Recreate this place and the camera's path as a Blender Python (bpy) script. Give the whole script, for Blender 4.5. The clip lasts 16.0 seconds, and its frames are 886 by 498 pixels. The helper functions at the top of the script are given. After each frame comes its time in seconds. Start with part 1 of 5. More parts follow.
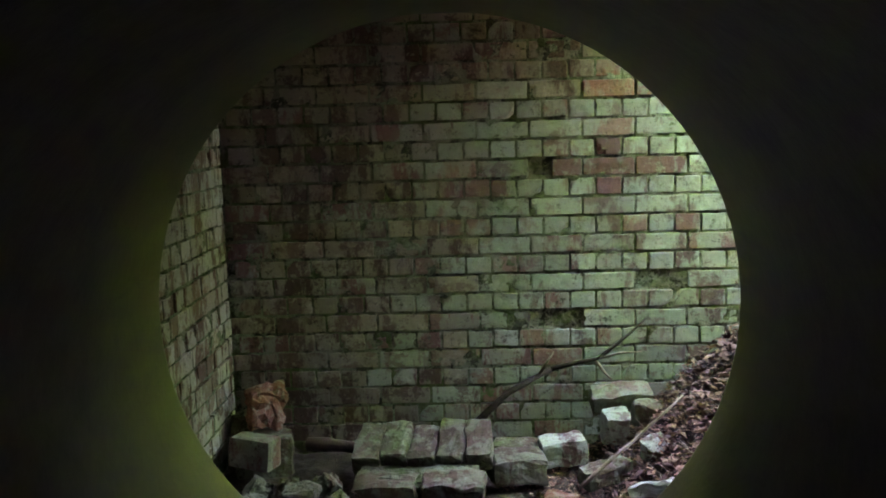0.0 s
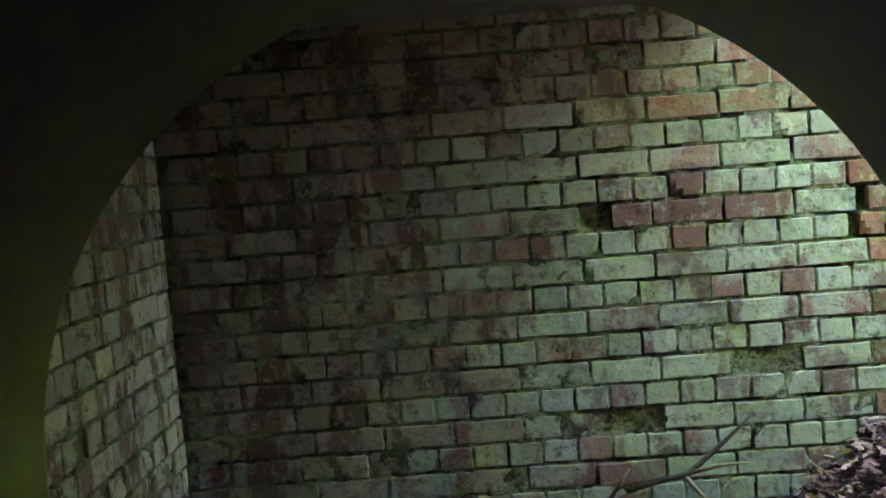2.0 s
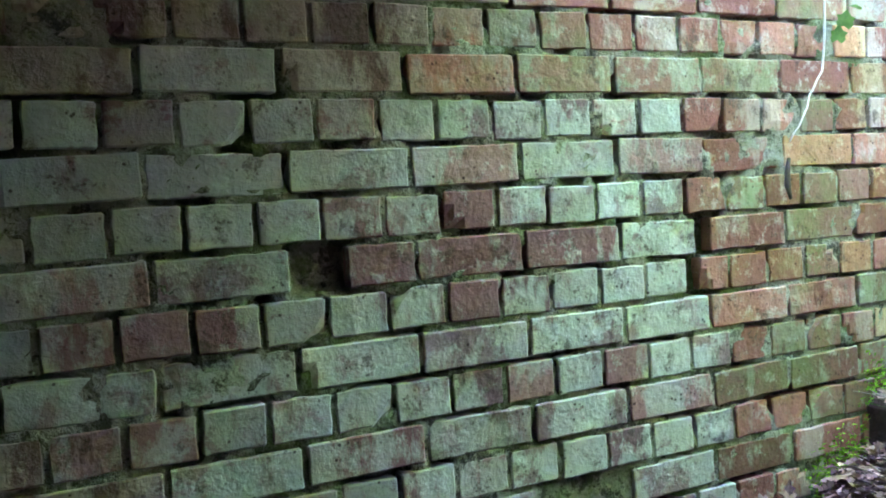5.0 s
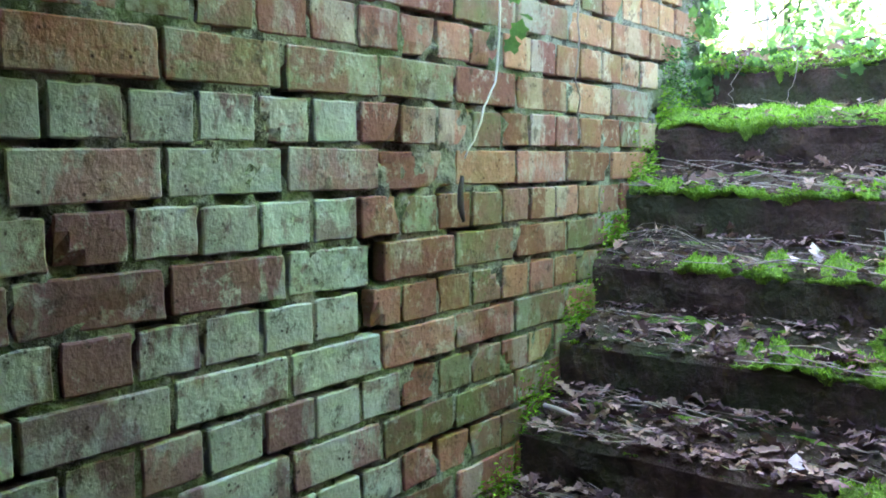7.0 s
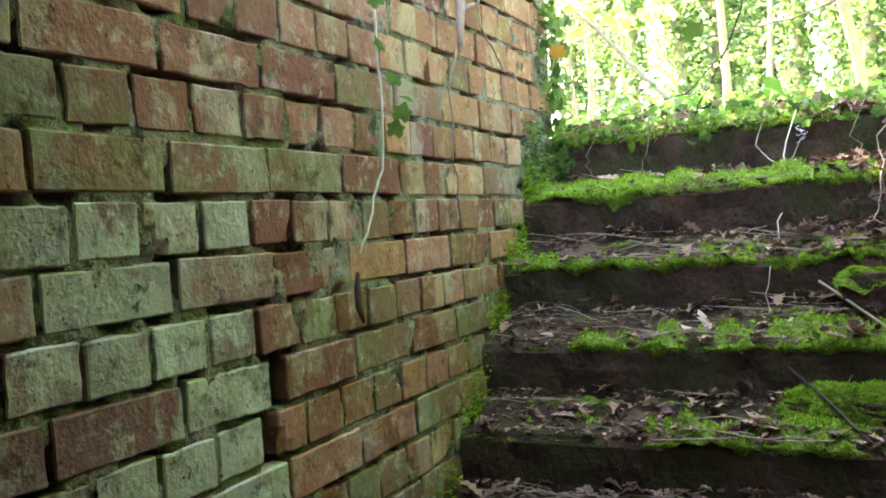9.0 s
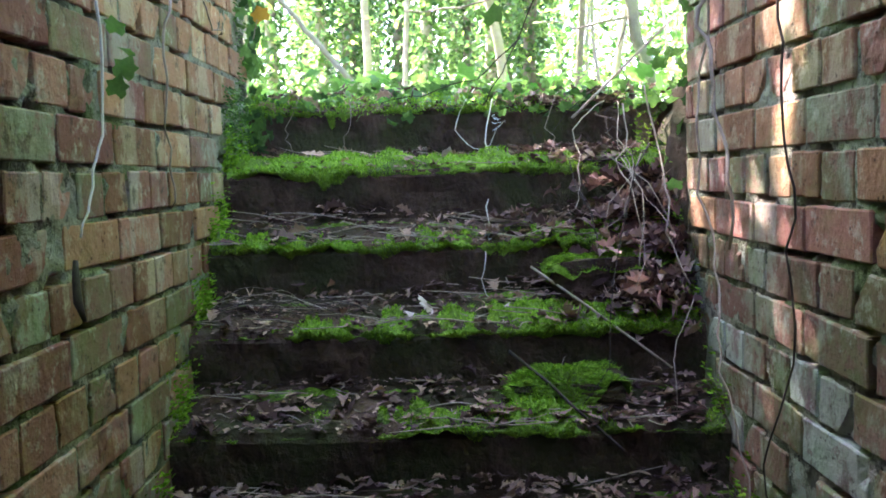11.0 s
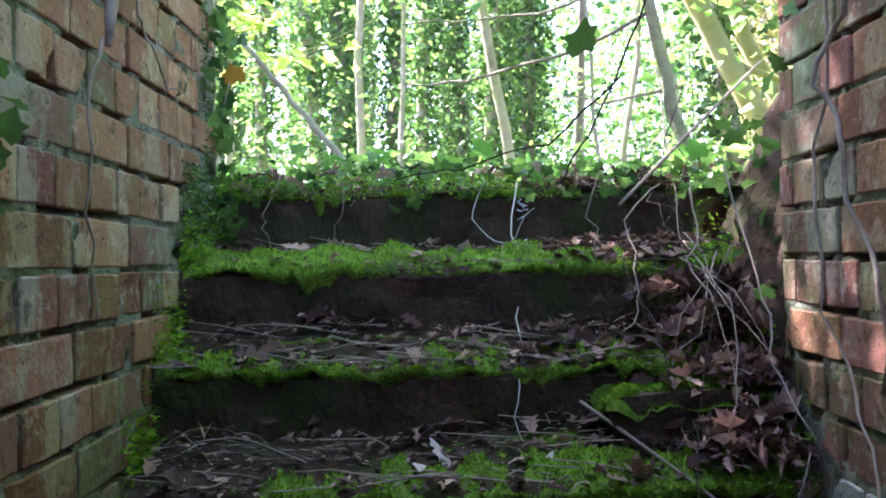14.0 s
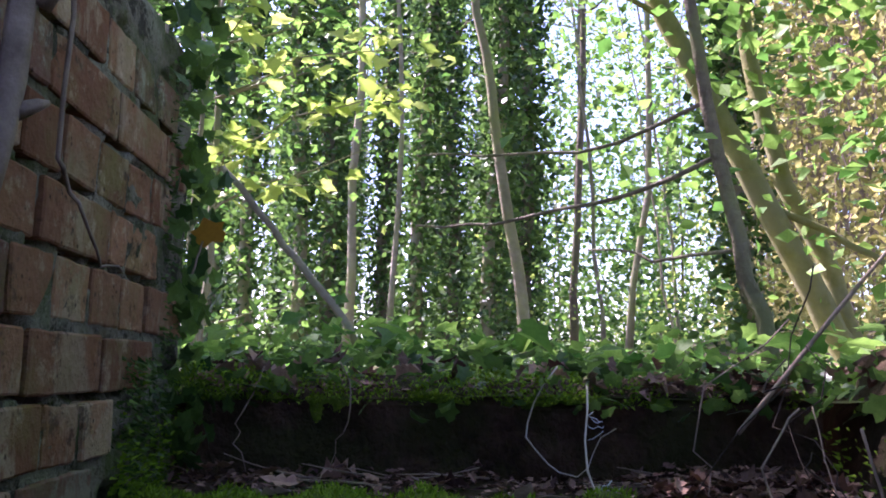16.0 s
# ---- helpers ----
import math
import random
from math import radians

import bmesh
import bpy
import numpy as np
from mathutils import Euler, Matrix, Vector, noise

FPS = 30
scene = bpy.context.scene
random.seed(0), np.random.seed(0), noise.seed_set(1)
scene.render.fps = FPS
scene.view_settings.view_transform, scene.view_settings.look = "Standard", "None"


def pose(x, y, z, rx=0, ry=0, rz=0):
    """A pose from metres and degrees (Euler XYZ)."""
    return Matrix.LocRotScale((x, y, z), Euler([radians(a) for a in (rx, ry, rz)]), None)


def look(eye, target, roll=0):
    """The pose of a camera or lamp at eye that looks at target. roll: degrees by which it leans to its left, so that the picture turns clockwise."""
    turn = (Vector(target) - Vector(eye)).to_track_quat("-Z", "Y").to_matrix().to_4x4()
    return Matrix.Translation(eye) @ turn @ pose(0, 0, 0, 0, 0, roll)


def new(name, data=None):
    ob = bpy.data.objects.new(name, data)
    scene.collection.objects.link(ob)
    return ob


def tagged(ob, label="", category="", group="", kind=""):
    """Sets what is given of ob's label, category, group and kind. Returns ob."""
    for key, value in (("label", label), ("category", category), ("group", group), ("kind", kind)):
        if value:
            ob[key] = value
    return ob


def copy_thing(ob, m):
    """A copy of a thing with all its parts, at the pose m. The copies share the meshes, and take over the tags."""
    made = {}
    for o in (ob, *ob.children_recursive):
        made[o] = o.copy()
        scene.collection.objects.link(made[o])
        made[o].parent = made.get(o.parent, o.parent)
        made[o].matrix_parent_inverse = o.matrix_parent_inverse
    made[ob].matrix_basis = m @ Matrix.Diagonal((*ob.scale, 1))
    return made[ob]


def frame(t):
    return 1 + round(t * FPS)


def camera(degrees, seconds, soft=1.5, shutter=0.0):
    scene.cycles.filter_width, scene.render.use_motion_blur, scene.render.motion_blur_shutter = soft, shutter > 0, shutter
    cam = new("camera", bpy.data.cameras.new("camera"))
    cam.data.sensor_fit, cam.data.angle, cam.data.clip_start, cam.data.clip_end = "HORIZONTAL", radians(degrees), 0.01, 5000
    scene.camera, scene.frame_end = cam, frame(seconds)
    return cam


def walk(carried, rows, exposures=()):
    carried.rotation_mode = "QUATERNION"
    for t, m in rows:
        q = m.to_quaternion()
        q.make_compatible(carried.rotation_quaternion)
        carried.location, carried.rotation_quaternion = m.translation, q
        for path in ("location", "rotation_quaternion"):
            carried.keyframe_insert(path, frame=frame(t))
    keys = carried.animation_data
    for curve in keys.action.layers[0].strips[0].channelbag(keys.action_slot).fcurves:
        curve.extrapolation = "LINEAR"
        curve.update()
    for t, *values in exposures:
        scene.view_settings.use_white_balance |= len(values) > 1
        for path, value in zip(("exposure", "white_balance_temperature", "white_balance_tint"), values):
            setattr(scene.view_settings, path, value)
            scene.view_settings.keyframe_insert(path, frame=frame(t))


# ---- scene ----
cam = camera(53.3, 16.0, soft=1.8)
# seconds, eye, a point looked at, roll
PATH = [
    (0, (0.073, 0.068, 1.467), (0.031, 2.049, 1.197), -1.6),
    (0.5, (0.085, 0.309, 1.458), (-0.028, 2.292, 1.225), -2.0),
    (1, (0.093, 0.563, 1.444), (-0.107, 2.543, 1.252), -2.7),
    (1.5, (0.017, 0.824, 1.426), (-0.149, 2.811, 1.266), -3.7),
    (2, (-0.037, 1.078, 1.433), (-0.061, 3.072, 1.286), -4.4),
    (2.5, (-0.126, 1.322, 1.397), (-0.003, 3.310, 1.216), -3.5),
    (3, (-0.156, 1.545, 1.401), (0.094, 3.519, 1.195), -3.3),
    (3.2, (-0.171, 1.625, 1.404), (0.110, 3.594, 1.196), -3.3),
    (5.3, (-0.009, 2.566, 1.395), (0.964, 4.309, 1.290), -2.7),
    (5.5, (0.016, 2.621, 1.395), (1.052, 4.327, 1.270), -2.0),
    (6, (0.077, 2.723, 1.439), (1.288, 4.297, 1.203), -1.0),
    (6.5, (0.085, 2.777, 1.454), (1.462, 4.204, 1.190), -0.7),
    (7, (0.082, 2.839, 1.478), (1.663, 4.047, 1.271), -0.1),
    (7.5, (0.086, 2.875, 1.497), (1.795, 3.904, 1.350), 0.4),
    (8, (0.094, 2.914, 1.507), (1.853, 3.857, 1.383), -0.2),
    (8.5, (0.096, 2.982, 1.512), (1.879, 3.882, 1.408), -1.9),
    (9, (0.121, 3.059, 1.518), (1.932, 3.905, 1.462), -3.9),
    (9.5, (0.153, 3.134, 1.517), (2.076, 3.678, 1.447), -2.7),
    (10, (0.191, 3.242, 1.518), (2.175, 3.468, 1.409), -3.0),
    (10.2, (0.205, 3.266, 1.518), (2.197, 3.402, 1.396), -3.2),
    (12.3, (0.203, 3.425, 1.652), (2.196, 3.364, 1.490), -0.2),
    (12.5, (0.226, 3.446, 1.656), (2.219, 3.361, 1.523), 0.1),
    (13, (0.304, 3.465, 1.638), (2.298, 3.331, 1.551), 0.4),
    (13.5, (0.468, 3.432, 1.590), (2.467, 3.370, 1.555), -1.0),
    (14, (0.703, 3.383, 1.589), (2.703, 3.369, 1.610), -1.0),
    (14.5, (0.824, 3.373, 1.635), (2.817, 3.426, 1.792), 0.2),
    (15, (0.966, 3.410, 1.669), (2.944, 3.484, 1.955), 0.7),
    (15.5, (1.152, 3.491, 1.737), (3.131, 3.452, 2.026), 1.0),
    (16, (1.243, 3.490, 1.784), (3.223, 3.433, 2.063), 1.1),
]
EXPOSURES = [(0.0, 6.95, 6550, 44), (1.5, 6.9, 6250, 46), (2.5, 7.0, 5800, 48), (3.2, 7.1, 5550, 49), (5.5, 7.1, 5500, 46), (6.5, 6.95, 5350, 44), (7.0, 6.3, 5650, 42), (7.5, 6.05, 6050, 41), (8.5, 5.65, 7000, 40), (9.0, 5.6, 7100, 40), (10.0, 5.4, 6450, 37), (12.5, 4.6, 5950, 38), (14.0, 4.3, 5800, 40), (14.5, 3.6, 5750, 47), (15.0, 2.85, 5750, 54), (16.0, 2.4, 5850, 57)]
walk(cam, [(t, look(eye, target, roll)) for t, eye, target, roll in PATH], EXPOSURES)

# ---- light ----
SUN_FROM = Vector((0.45, 0.62, 0.85)).normalized()
world = bpy.data.worlds.new("world")
scene.world = world
world.use_nodes = True
wn = world.node_tree.nodes
sky = wn.new("ShaderNodeTexSky")
sky.sky_type, sky.sun_disc = "NISHITA", False
sky.sun_elevation = math.asin(SUN_FROM.z)
sky.sun_rotation = math.atan2(SUN_FROM.x, SUN_FROM.y)
world.node_tree.links.new(sky.outputs[0], wn["Background"].inputs[0])
wn["Background"].inputs[1].default_value = 0.11
sun_data = bpy.data.lights.new("sun", "SUN")
sun_data.energy, sun_data.angle, sun_data.color = 5.0, radians(0.6), (1.0, 0.95, 0.86)
sun = new("sun", sun_data)
sun.matrix_world = look(SUN_FROM * 60, (0, 0, 0))


# ---- materials ----
def material(name, rough=0.9):
    m = bpy.data.materials.new(name)
    m.use_nodes = True
    b = m.node_tree.nodes["Principled BSDF"]
    b.inputs["Roughness"].default_value = rough
    b.inputs["Specular IOR Level"].default_value = 0.18 if rough > 0.6 else 0.4
    return m, m.node_tree, b


def node(tree, kind, **values):
    n = tree.nodes.new(kind)
    for k, v in values.items():
        n.inputs[k.replace("_", " ")].default_value = v
    return n


def position(tree):
    return tree.nodes.new("ShaderNodeNewGeometry").outputs["Position"]


def noise_fac(tree, scale, detail=4.0, rough=0.6, lo=0.35, hi=0.65, stretch=None):
    """A clamped noise factor over world position."""
    n = node(tree, "ShaderNodeTexNoise", Scale=scale, Detail=detail, Roughness=rough)
    p = position(tree)
    if stretch:
        mp = node(tree, "ShaderNodeMapping")
        mp.inputs["Scale"].default_value = stretch
        tree.links.new(p, mp.inputs["Vector"])
        p = mp.outputs[0]
    tree.links.new(p, n.inputs["Vector"])
    r = node(tree, "ShaderNodeMapRange", From_Min=lo, From_Max=hi)
    tree.links.new(n.outputs["Fac"], r.inputs["Value"])
    return r.outputs[0]


def mix(tree, fac, a, b):
    n = tree.nodes.new("ShaderNodeMix")
    n.data_type = "RGBA"
    for sock, v in ((n.inputs[0], fac), (n.inputs[6], a), (n.inputs[7], b)):
        if isinstance(v, bpy.types.NodeSocket):
            tree.links.new(v, sock)
        elif sock == n.inputs[0]:
            sock.default_value = v
        else:
            sock.default_value = (*v, 1)
    return n.outputs[2]


def times(tree, a, b):
    n = tree.nodes.new("ShaderNodeMath")
    n.operation = "MULTIPLY"
    for i, v in enumerate((a, b)):
        if isinstance(v, bpy.types.NodeSocket):
            tree.links.new(v, n.inputs[i])
        else:
            n.inputs[i].default_value = v
    return n.outputs[0]


def bump(tree, bsdf, scale, strength, distance=0.01, detail=6.0, second=None):
    last = None
    for sc, st in ((scale, strength),) + ((second,) if second else ()):
        n = node(tree, "ShaderNodeTexNoise", Scale=sc, Detail=detail, Roughness=0.65)
        tree.links.new(position(tree), n.inputs["Vector"])
        b = node(tree, "ShaderNodeBump", Strength=st, Distance=distance)
        tree.links.new(n.outputs["Fac"], b.inputs["Height"])
        if last:
            tree.links.new(last, b.inputs["Normal"])
        last = b.outputs[0]
    tree.links.new(last, bsdf.inputs["Normal"])


def brick_material(name, dark, light, wash, wash_amount, algae, algae_amount, relief=0.5):
    m, t, b = material(name, 0.92)
    rnd = t.nodes.new("ShaderNodeObjectInfo").outputs["Random"]
    isl = t.nodes.new("ShaderNodeNewGeometry").outputs["Random Per Island"]
    add = t.nodes.new("ShaderNodeMath")
    add.operation = "ADD"
    t.links.new(rnd, add.inputs[0]), t.links.new(isl, add.inputs[1])
    fr = t.nodes.new("ShaderNodeMath")
    fr.operation = "FRACT"
    t.links.new(add.outputs[0], fr.inputs[0])
    c = mix(t, fr.outputs[0], dark, light)
    grain = noise_fac(t, 90, 5, 0.7, 0.3, 0.7)
    c = mix(t, times(t, grain, 0.4), c, tuple(v * 0.45 for v in dark))
    body = c
    patch = noise_fac(t, 8, 7, 0.66, 0.60 - 0.26 * wash_amount, 0.66 - 0.26 * wash_amount, (1, 1, 0.4))
    c = mix(t, times(t, patch, min(1.0, 0.5 + 0.4 * wash_amount)), c, wash)
    green = noise_fac(t, 4.5, 6, 0.7, 0.66 - 0.30 * algae_amount, 0.86 - 0.3 * algae_amount)
    c = mix(t, times(t, green, 0.3 + 0.45 * algae_amount), c, algae)
    bare = noise_fac(t, 7.5, 9, 0.74, 0.50 + 0.08 * wash_amount, 0.545 + 0.08 * wash_amount, (1, 1, 1.3))
    c = mix(t, times(t, bare, 0.8), c, body)
    scuff = noise_fac(t, 21, 7, 0.75, 0.55, 0.62)
    c = mix(t, times(t, scuff, 0.45), c, tuple(min(0.62, v * 1.3 + 0.03) for v in wash))
    cells = node(t, "ShaderNodeTexVoronoi", Scale=85.0)
    t.links.new(position(t), cells.inputs["Vector"])
    hole = node(t, "ShaderNodeMapRange", From_Min=0.32, From_Max=0.17)
    t.links.new(cells.outputs["Distance"], hole.inputs["Value"])
    pits = times(t, hole.outputs[0], noise_fac(t, 31, 3, 0.5, 0.57, 0.63))
    c = mix(t, times(t, pits, 0.85), c, tuple(v * 0.15 for v in dark))
    dirt = noise_fac(t, 17, 10, 0.8, 0.56, 0.62)
    c = mix(t, times(t, dirt, 0.72), c, (0.045, 0.038, 0.026))
    soot = noise_fac(t, 2.6, 5, 0.6, 0.50, 0.72, (1, 1, 1.6))
    c = mix(t, times(t, soot, 0.18), c, tuple(v * 0.55 for v in dark))
    tone = t.nodes.new("ShaderNodeMath")
    tone.operation = "MULTIPLY"
    tone.inputs[1].default_value = 7.13
    t.links.new(fr.outputs[0], tone.inputs[0])
    tone2 = t.nodes.new("ShaderNodeMath")
    tone2.operation = "FRACT"
    t.links.new(tone.outputs[0], tone2.inputs[0])
    c = mix(t, times(t, tone2.outputs[0], 0.34), c, tuple(v * 0.6 for v in dark))
    t.links.new(c, b.inputs["Base Color"])
    bump(t, b, 22, min(1.0, relief * 1.1), 0.010, 5, (75, relief * 0.55))
    return m


M_BRICK_OLD = brick_material("old_brick", (0.12, 0.075, 0.06), (0.25, 0.17, 0.13), (0.40, 0.365, 0.27), 0.58, (0.20, 0.20, 0.12), 0.3, 0.7)
M_BRICK_PALE = brick_material("limewashed_brick", (0.17, 0.10, 0.095), (0.31, 0.24, 0.21), (0.41, 0.46, 0.37), 0.72, (0.22, 0.34, 0.21), 0.55, 0.6)
M_BRICK_PINK = brick_material("pinkish_brick", (0.20, 0.10, 0.09), (0.35, 0.21, 0.18), (0.36, 0.40, 0.32), 0.5, (0.20, 0.25, 0.15), 0.4, 0.6)
M_RUBBLE = brick_material("rubble_brick", (0.09, 0.06, 0.045), (0.20, 0.13, 0.10), (0.24, 0.26, 0.18), 0.5, (0.11, 0.17, 0.06), 0.66, 0.8)
M_BRICK_RED = brick_material("red_brick", (0.20, 0.078, 0.058), (0.41, 0.19, 0.13), (0.38, 0.34, 0.27), 0.30, (0.22, 0.22, 0.08), 0.5, 0.6)
M_BRICK_GREEN = brick_material("algae_brick", (0.16, 0.075, 0.05), (0.30, 0.16, 0.11), (0.32, 0.36, 0.26), 0.36, (0.115, 0.18, 0.055), 0.76, 0.55)
M_BRICK_OCHRE = brick_material("ochre_brick", (0.19, 0.08, 0.042), (0.42, 0.22, 0.115), (0.40, 0.33, 0.21), 0.34, (0.20, 0.20, 0.065), 0.58, 0.6)
M_BRICK_CREAM = brick_material("cream_washed_brick", (0.17, 0.095, 0.07), (0.34, 0.24, 0.18), (0.56, 0.52, 0.44), 0.6, (0.32, 0.31, 0.25), 0.35, 0.7)


def mottled(name, a, b, scale, c=None, cscale=3.0, rough=0.95, bscale=40, bstrength=0.6, bdist=0.01, amount=0.8):
    m, t, s = material(name, rough)
    col = mix(t, noise_fac(t, scale, 6, 0.7, 0.3, 0.7), a, b)
    if c:
        col = mix(t, times(t, noise_fac(t, cscale, 5, 0.65, 0.45, 0.62), amount), col, c)
    t.links.new(col, s.inputs["Base Color"])
    bump(t, s, bscale, bstrength, bdist)
    return m




def mortar_material():
    m, t, b = material("mossy_mortar", 0.95)
    c = mix(t, noise_fac(t, 34, 7, 0.7, 0.3, 0.7), (0.13, 0.12, 0.085), (0.31, 0.29, 0.22))
    c = mix(t, times(t, noise_fac(t, 3.5, 6, 0.7, 0.46, 0.62), 0.6), c, (0.25, 0.31, 0.21))
    c = mix(t, times(t, noise_fac(t, 17, 8, 0.78, 0.50, 0.56), 0.88), c, (0.030, 0.028, 0.018))
    c = mix(t, times(t, noise_fac(t, 5.2, 7, 0.72, 0.50, 0.60), 0.8), c, (0.075, 0.105, 0.032))
    t.links.new(c, b.inputs["Base Color"])
    bump(t, b, 60, 1.0, 0.016)
    return m


M_MORTAR = mortar_material()
def pipe_material():
    """Damp concrete with algae, the light fading in from the mouth put into colour."""
    m, t, b = material("pipe_concrete", 0.55)
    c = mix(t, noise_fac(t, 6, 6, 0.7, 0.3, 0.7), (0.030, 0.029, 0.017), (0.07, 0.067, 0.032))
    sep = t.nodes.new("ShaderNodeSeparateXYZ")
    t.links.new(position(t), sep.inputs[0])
    # Algae green brightens along y to stand in for daylight at the mouth.
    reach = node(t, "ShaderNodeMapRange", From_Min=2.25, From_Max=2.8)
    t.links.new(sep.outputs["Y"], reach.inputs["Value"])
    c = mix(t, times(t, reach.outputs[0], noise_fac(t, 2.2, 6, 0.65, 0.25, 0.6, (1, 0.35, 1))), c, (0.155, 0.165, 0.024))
    c = mix(t, times(t, noise_fac(t, 9, 7, 0.75, 0.55, 0.68, (1, 0.2, 1)), 0.5), c, (0.035, 0.035, 0.018))
    t.links.new(c, b.inputs["Base Color"])
    bump(t, b, 25, 0.25)
    return m


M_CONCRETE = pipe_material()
M_SLAB = mottled("slab_concrete", (0.16, 0.15, 0.13), (0.27, 0.26, 0.23), 8, None, bscale=30, bstrength=0.5)
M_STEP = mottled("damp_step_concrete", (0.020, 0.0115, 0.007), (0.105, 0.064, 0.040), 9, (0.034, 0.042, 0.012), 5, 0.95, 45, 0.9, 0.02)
M_SOIL = mottled("leaf_mould_soil", (0.03, 0.022, 0.018), (0.08, 0.06, 0.046), 25, (0.11, 0.085, 0.07), 12, 0.95, 60, 1.0, 0.02)
M_GROUND = mottled("woodland_ground", (0.05, 0.06, 0.02), (0.13, 0.15, 0.05), 1.2, (0.14, 0.11, 0.07), 0.6, 0.95, 8, 0.8, 0.05)


def leaf_material(name, a, b, through_light=0.35, rough=0.55, lean=1.0):
    m, t, s = material(name, rough)
    isl = t.nodes.new("ShaderNodeNewGeometry").outputs["Random Per Island"]
    if lean != 1.0:
        pw = t.nodes.new("ShaderNodeMath")
        pw.operation = "POWER"
        t.links.new(isl, pw.inputs[0])
        pw.inputs[1].default_value = lean
        isl = pw.outputs[0]
    col = mix(t, isl, a, b)
    col = mix(t, times(t, noise_fac(t, 120, 3), 0.3), col, tuple(v * 0.6 for v in a))
    t.links.new(col, s.inputs["Base Color"])
    if through_light:
        tr = t.nodes.new("ShaderNodeBsdfTranslucent")
        t.links.new(col, tr.inputs["Color"])
        ms = t.nodes.new("ShaderNodeMixShader")
        ms.inputs[0].default_value = through_light
        out = t.nodes["Material Output"]
        t.links.new(s.outputs[0], ms.inputs[1]), t.links.new(tr.outputs[0], ms.inputs[2])
        t.links.new(ms.outputs[0], out.inputs["Surface"])
    return m


M_LITTER = leaf_material("dead_leaf", (0.060, 0.031, 0.026), (0.48, 0.30, 0.21), 0.12, 0.7, 1.9)
M_LEAF_PALE = leaf_material("pale_dead_leaf", (0.36, 0.27, 0.23), (0.58, 0.45, 0.38), 0.1, 0.7)
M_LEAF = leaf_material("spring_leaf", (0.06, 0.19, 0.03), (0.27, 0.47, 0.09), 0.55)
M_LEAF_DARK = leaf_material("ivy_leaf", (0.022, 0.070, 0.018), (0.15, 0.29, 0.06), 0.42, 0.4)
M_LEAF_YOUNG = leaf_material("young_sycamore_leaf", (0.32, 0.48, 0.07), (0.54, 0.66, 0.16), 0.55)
M_LEAF_GOLD = leaf_material("golden_leaf", (0.24, 0.25, 0.06), (0.70, 0.65, 0.24), 0.6)
M_MOSS = leaf_material("moss_tuft", (0.085, 0.21, 0.010), (0.30, 0.52, 0.035), 0.3, 0.8)
M_BARK = mottled("tree_bark", (0.10, 0.085, 0.06), (0.22, 0.19, 0.14), 12, (0.15, 0.17, 0.07), 3, 0.9, 30, 0.8, 0.02)
M_TWIG = mottled("dry_twig", (0.16, 0.12, 0.085), (0.34, 0.27, 0.20), 30, None, rough=0.8, bscale=80, bstrength=0.4)
M_STEM = mottled("bleached_stem", (0.40, 0.36, 0.28), (0.58, 0.54, 0.44), 30, None, rough=0.8, bscale=80, bstrength=0.3)
M_TWIG_DARK = mottled("damp_twig", (0.02, 0.015, 0.011), (0.065, 0.05, 0.036), 30, None, rough=0.8, bscale=80, bstrength=0.4)


# ---- mesh helpers ----
def mesh_of(name, verts, faces, mat, smooth=False):
    me = bpy.data.meshes.new(name)
    me.from_pydata([tuple(v) for v in verts], [], faces)
    me.update()
    me.materials.append(mat)
    if smooth:
        me.polygons.foreach_set("use_smooth", [True] * len(me.polygons))
    return me


def part(name, bm, mat, parent=None, label="", smooth=False):
    me = bpy.data.meshes.new(name)
    bm.to_mesh(me)
    bm.free()
    me.materials.append(mat)
    if smooth:
        me.polygons.foreach_set("use_smooth", [True] * len(me.polygons))
    ob = new(name, me)
    ob.parent = parent
    if label:
        ob["label"] = label
    return ob


def box(bm, lo, hi, bevel=0.0):
    size = Vector(hi) - Vector(lo)
    mid = (Vector(hi) + Vector(lo)) / 2
    made = bmesh.ops.create_cube(bm, size=1.0, matrix=Matrix.Translation(mid) @ Matrix.Diagonal((*size, 1)))
    if bevel:
        edges = list({e for v in made["verts"] for e in v.link_edges})
        bmesh.ops.bevel(bm, geom=edges, offset=bevel, segments=1, affect="EDGES")


def wave(x, y, s, seed=0.0):
    return noise.noise(Vector((x * s, y * s, seed)))


class Heap:
    """Vertices and faces gathered for one mesh."""

    def __init__(self):
        self.v, self.f = [], []

    def add(self, verts, faces):
        n = len(self.v)
        self.v.extend(verts)
        self.f.extend([tuple(i + n for i in f) for f in faces])

    def mesh(self, name, mat, smooth=False):
        return mesh_of(name, self.v, self.f, mat, smooth)


def tube(points, radii, sides=6):
    """Vertices and faces of a tapering tube along points."""
    pts = [Vector(p) for p in points]
    verts, faces = [], []
    side = Vector((0.31, 0.52, 0.79))
    for i, p in enumerate(pts):
        d = (pts[min(i + 1, len(pts) - 1)] - pts[max(i - 1, 0)]).normalized()
        u = (side - d * side.dot(d)).normalized()
        w = d.cross(u)
        side = u
        r = radii[i] if isinstance(radii, (list, tuple)) else radii
        for k in range(sides):
            a = math.tau * k / sides
            verts.append(p + (u * math.cos(a) + w * math.sin(a)) * r)
    for i in range(len(pts) - 1):
        for k in range(sides):
            a, b = i * sides + k, i * sides + (k + 1) % sides
            faces.append((a, b, b + sides, a + sides))
    faces.append(tuple(range(sides))[::-1])
    faces.append(tuple(range(len(verts) - sides, len(verts))))
    return verts, faces


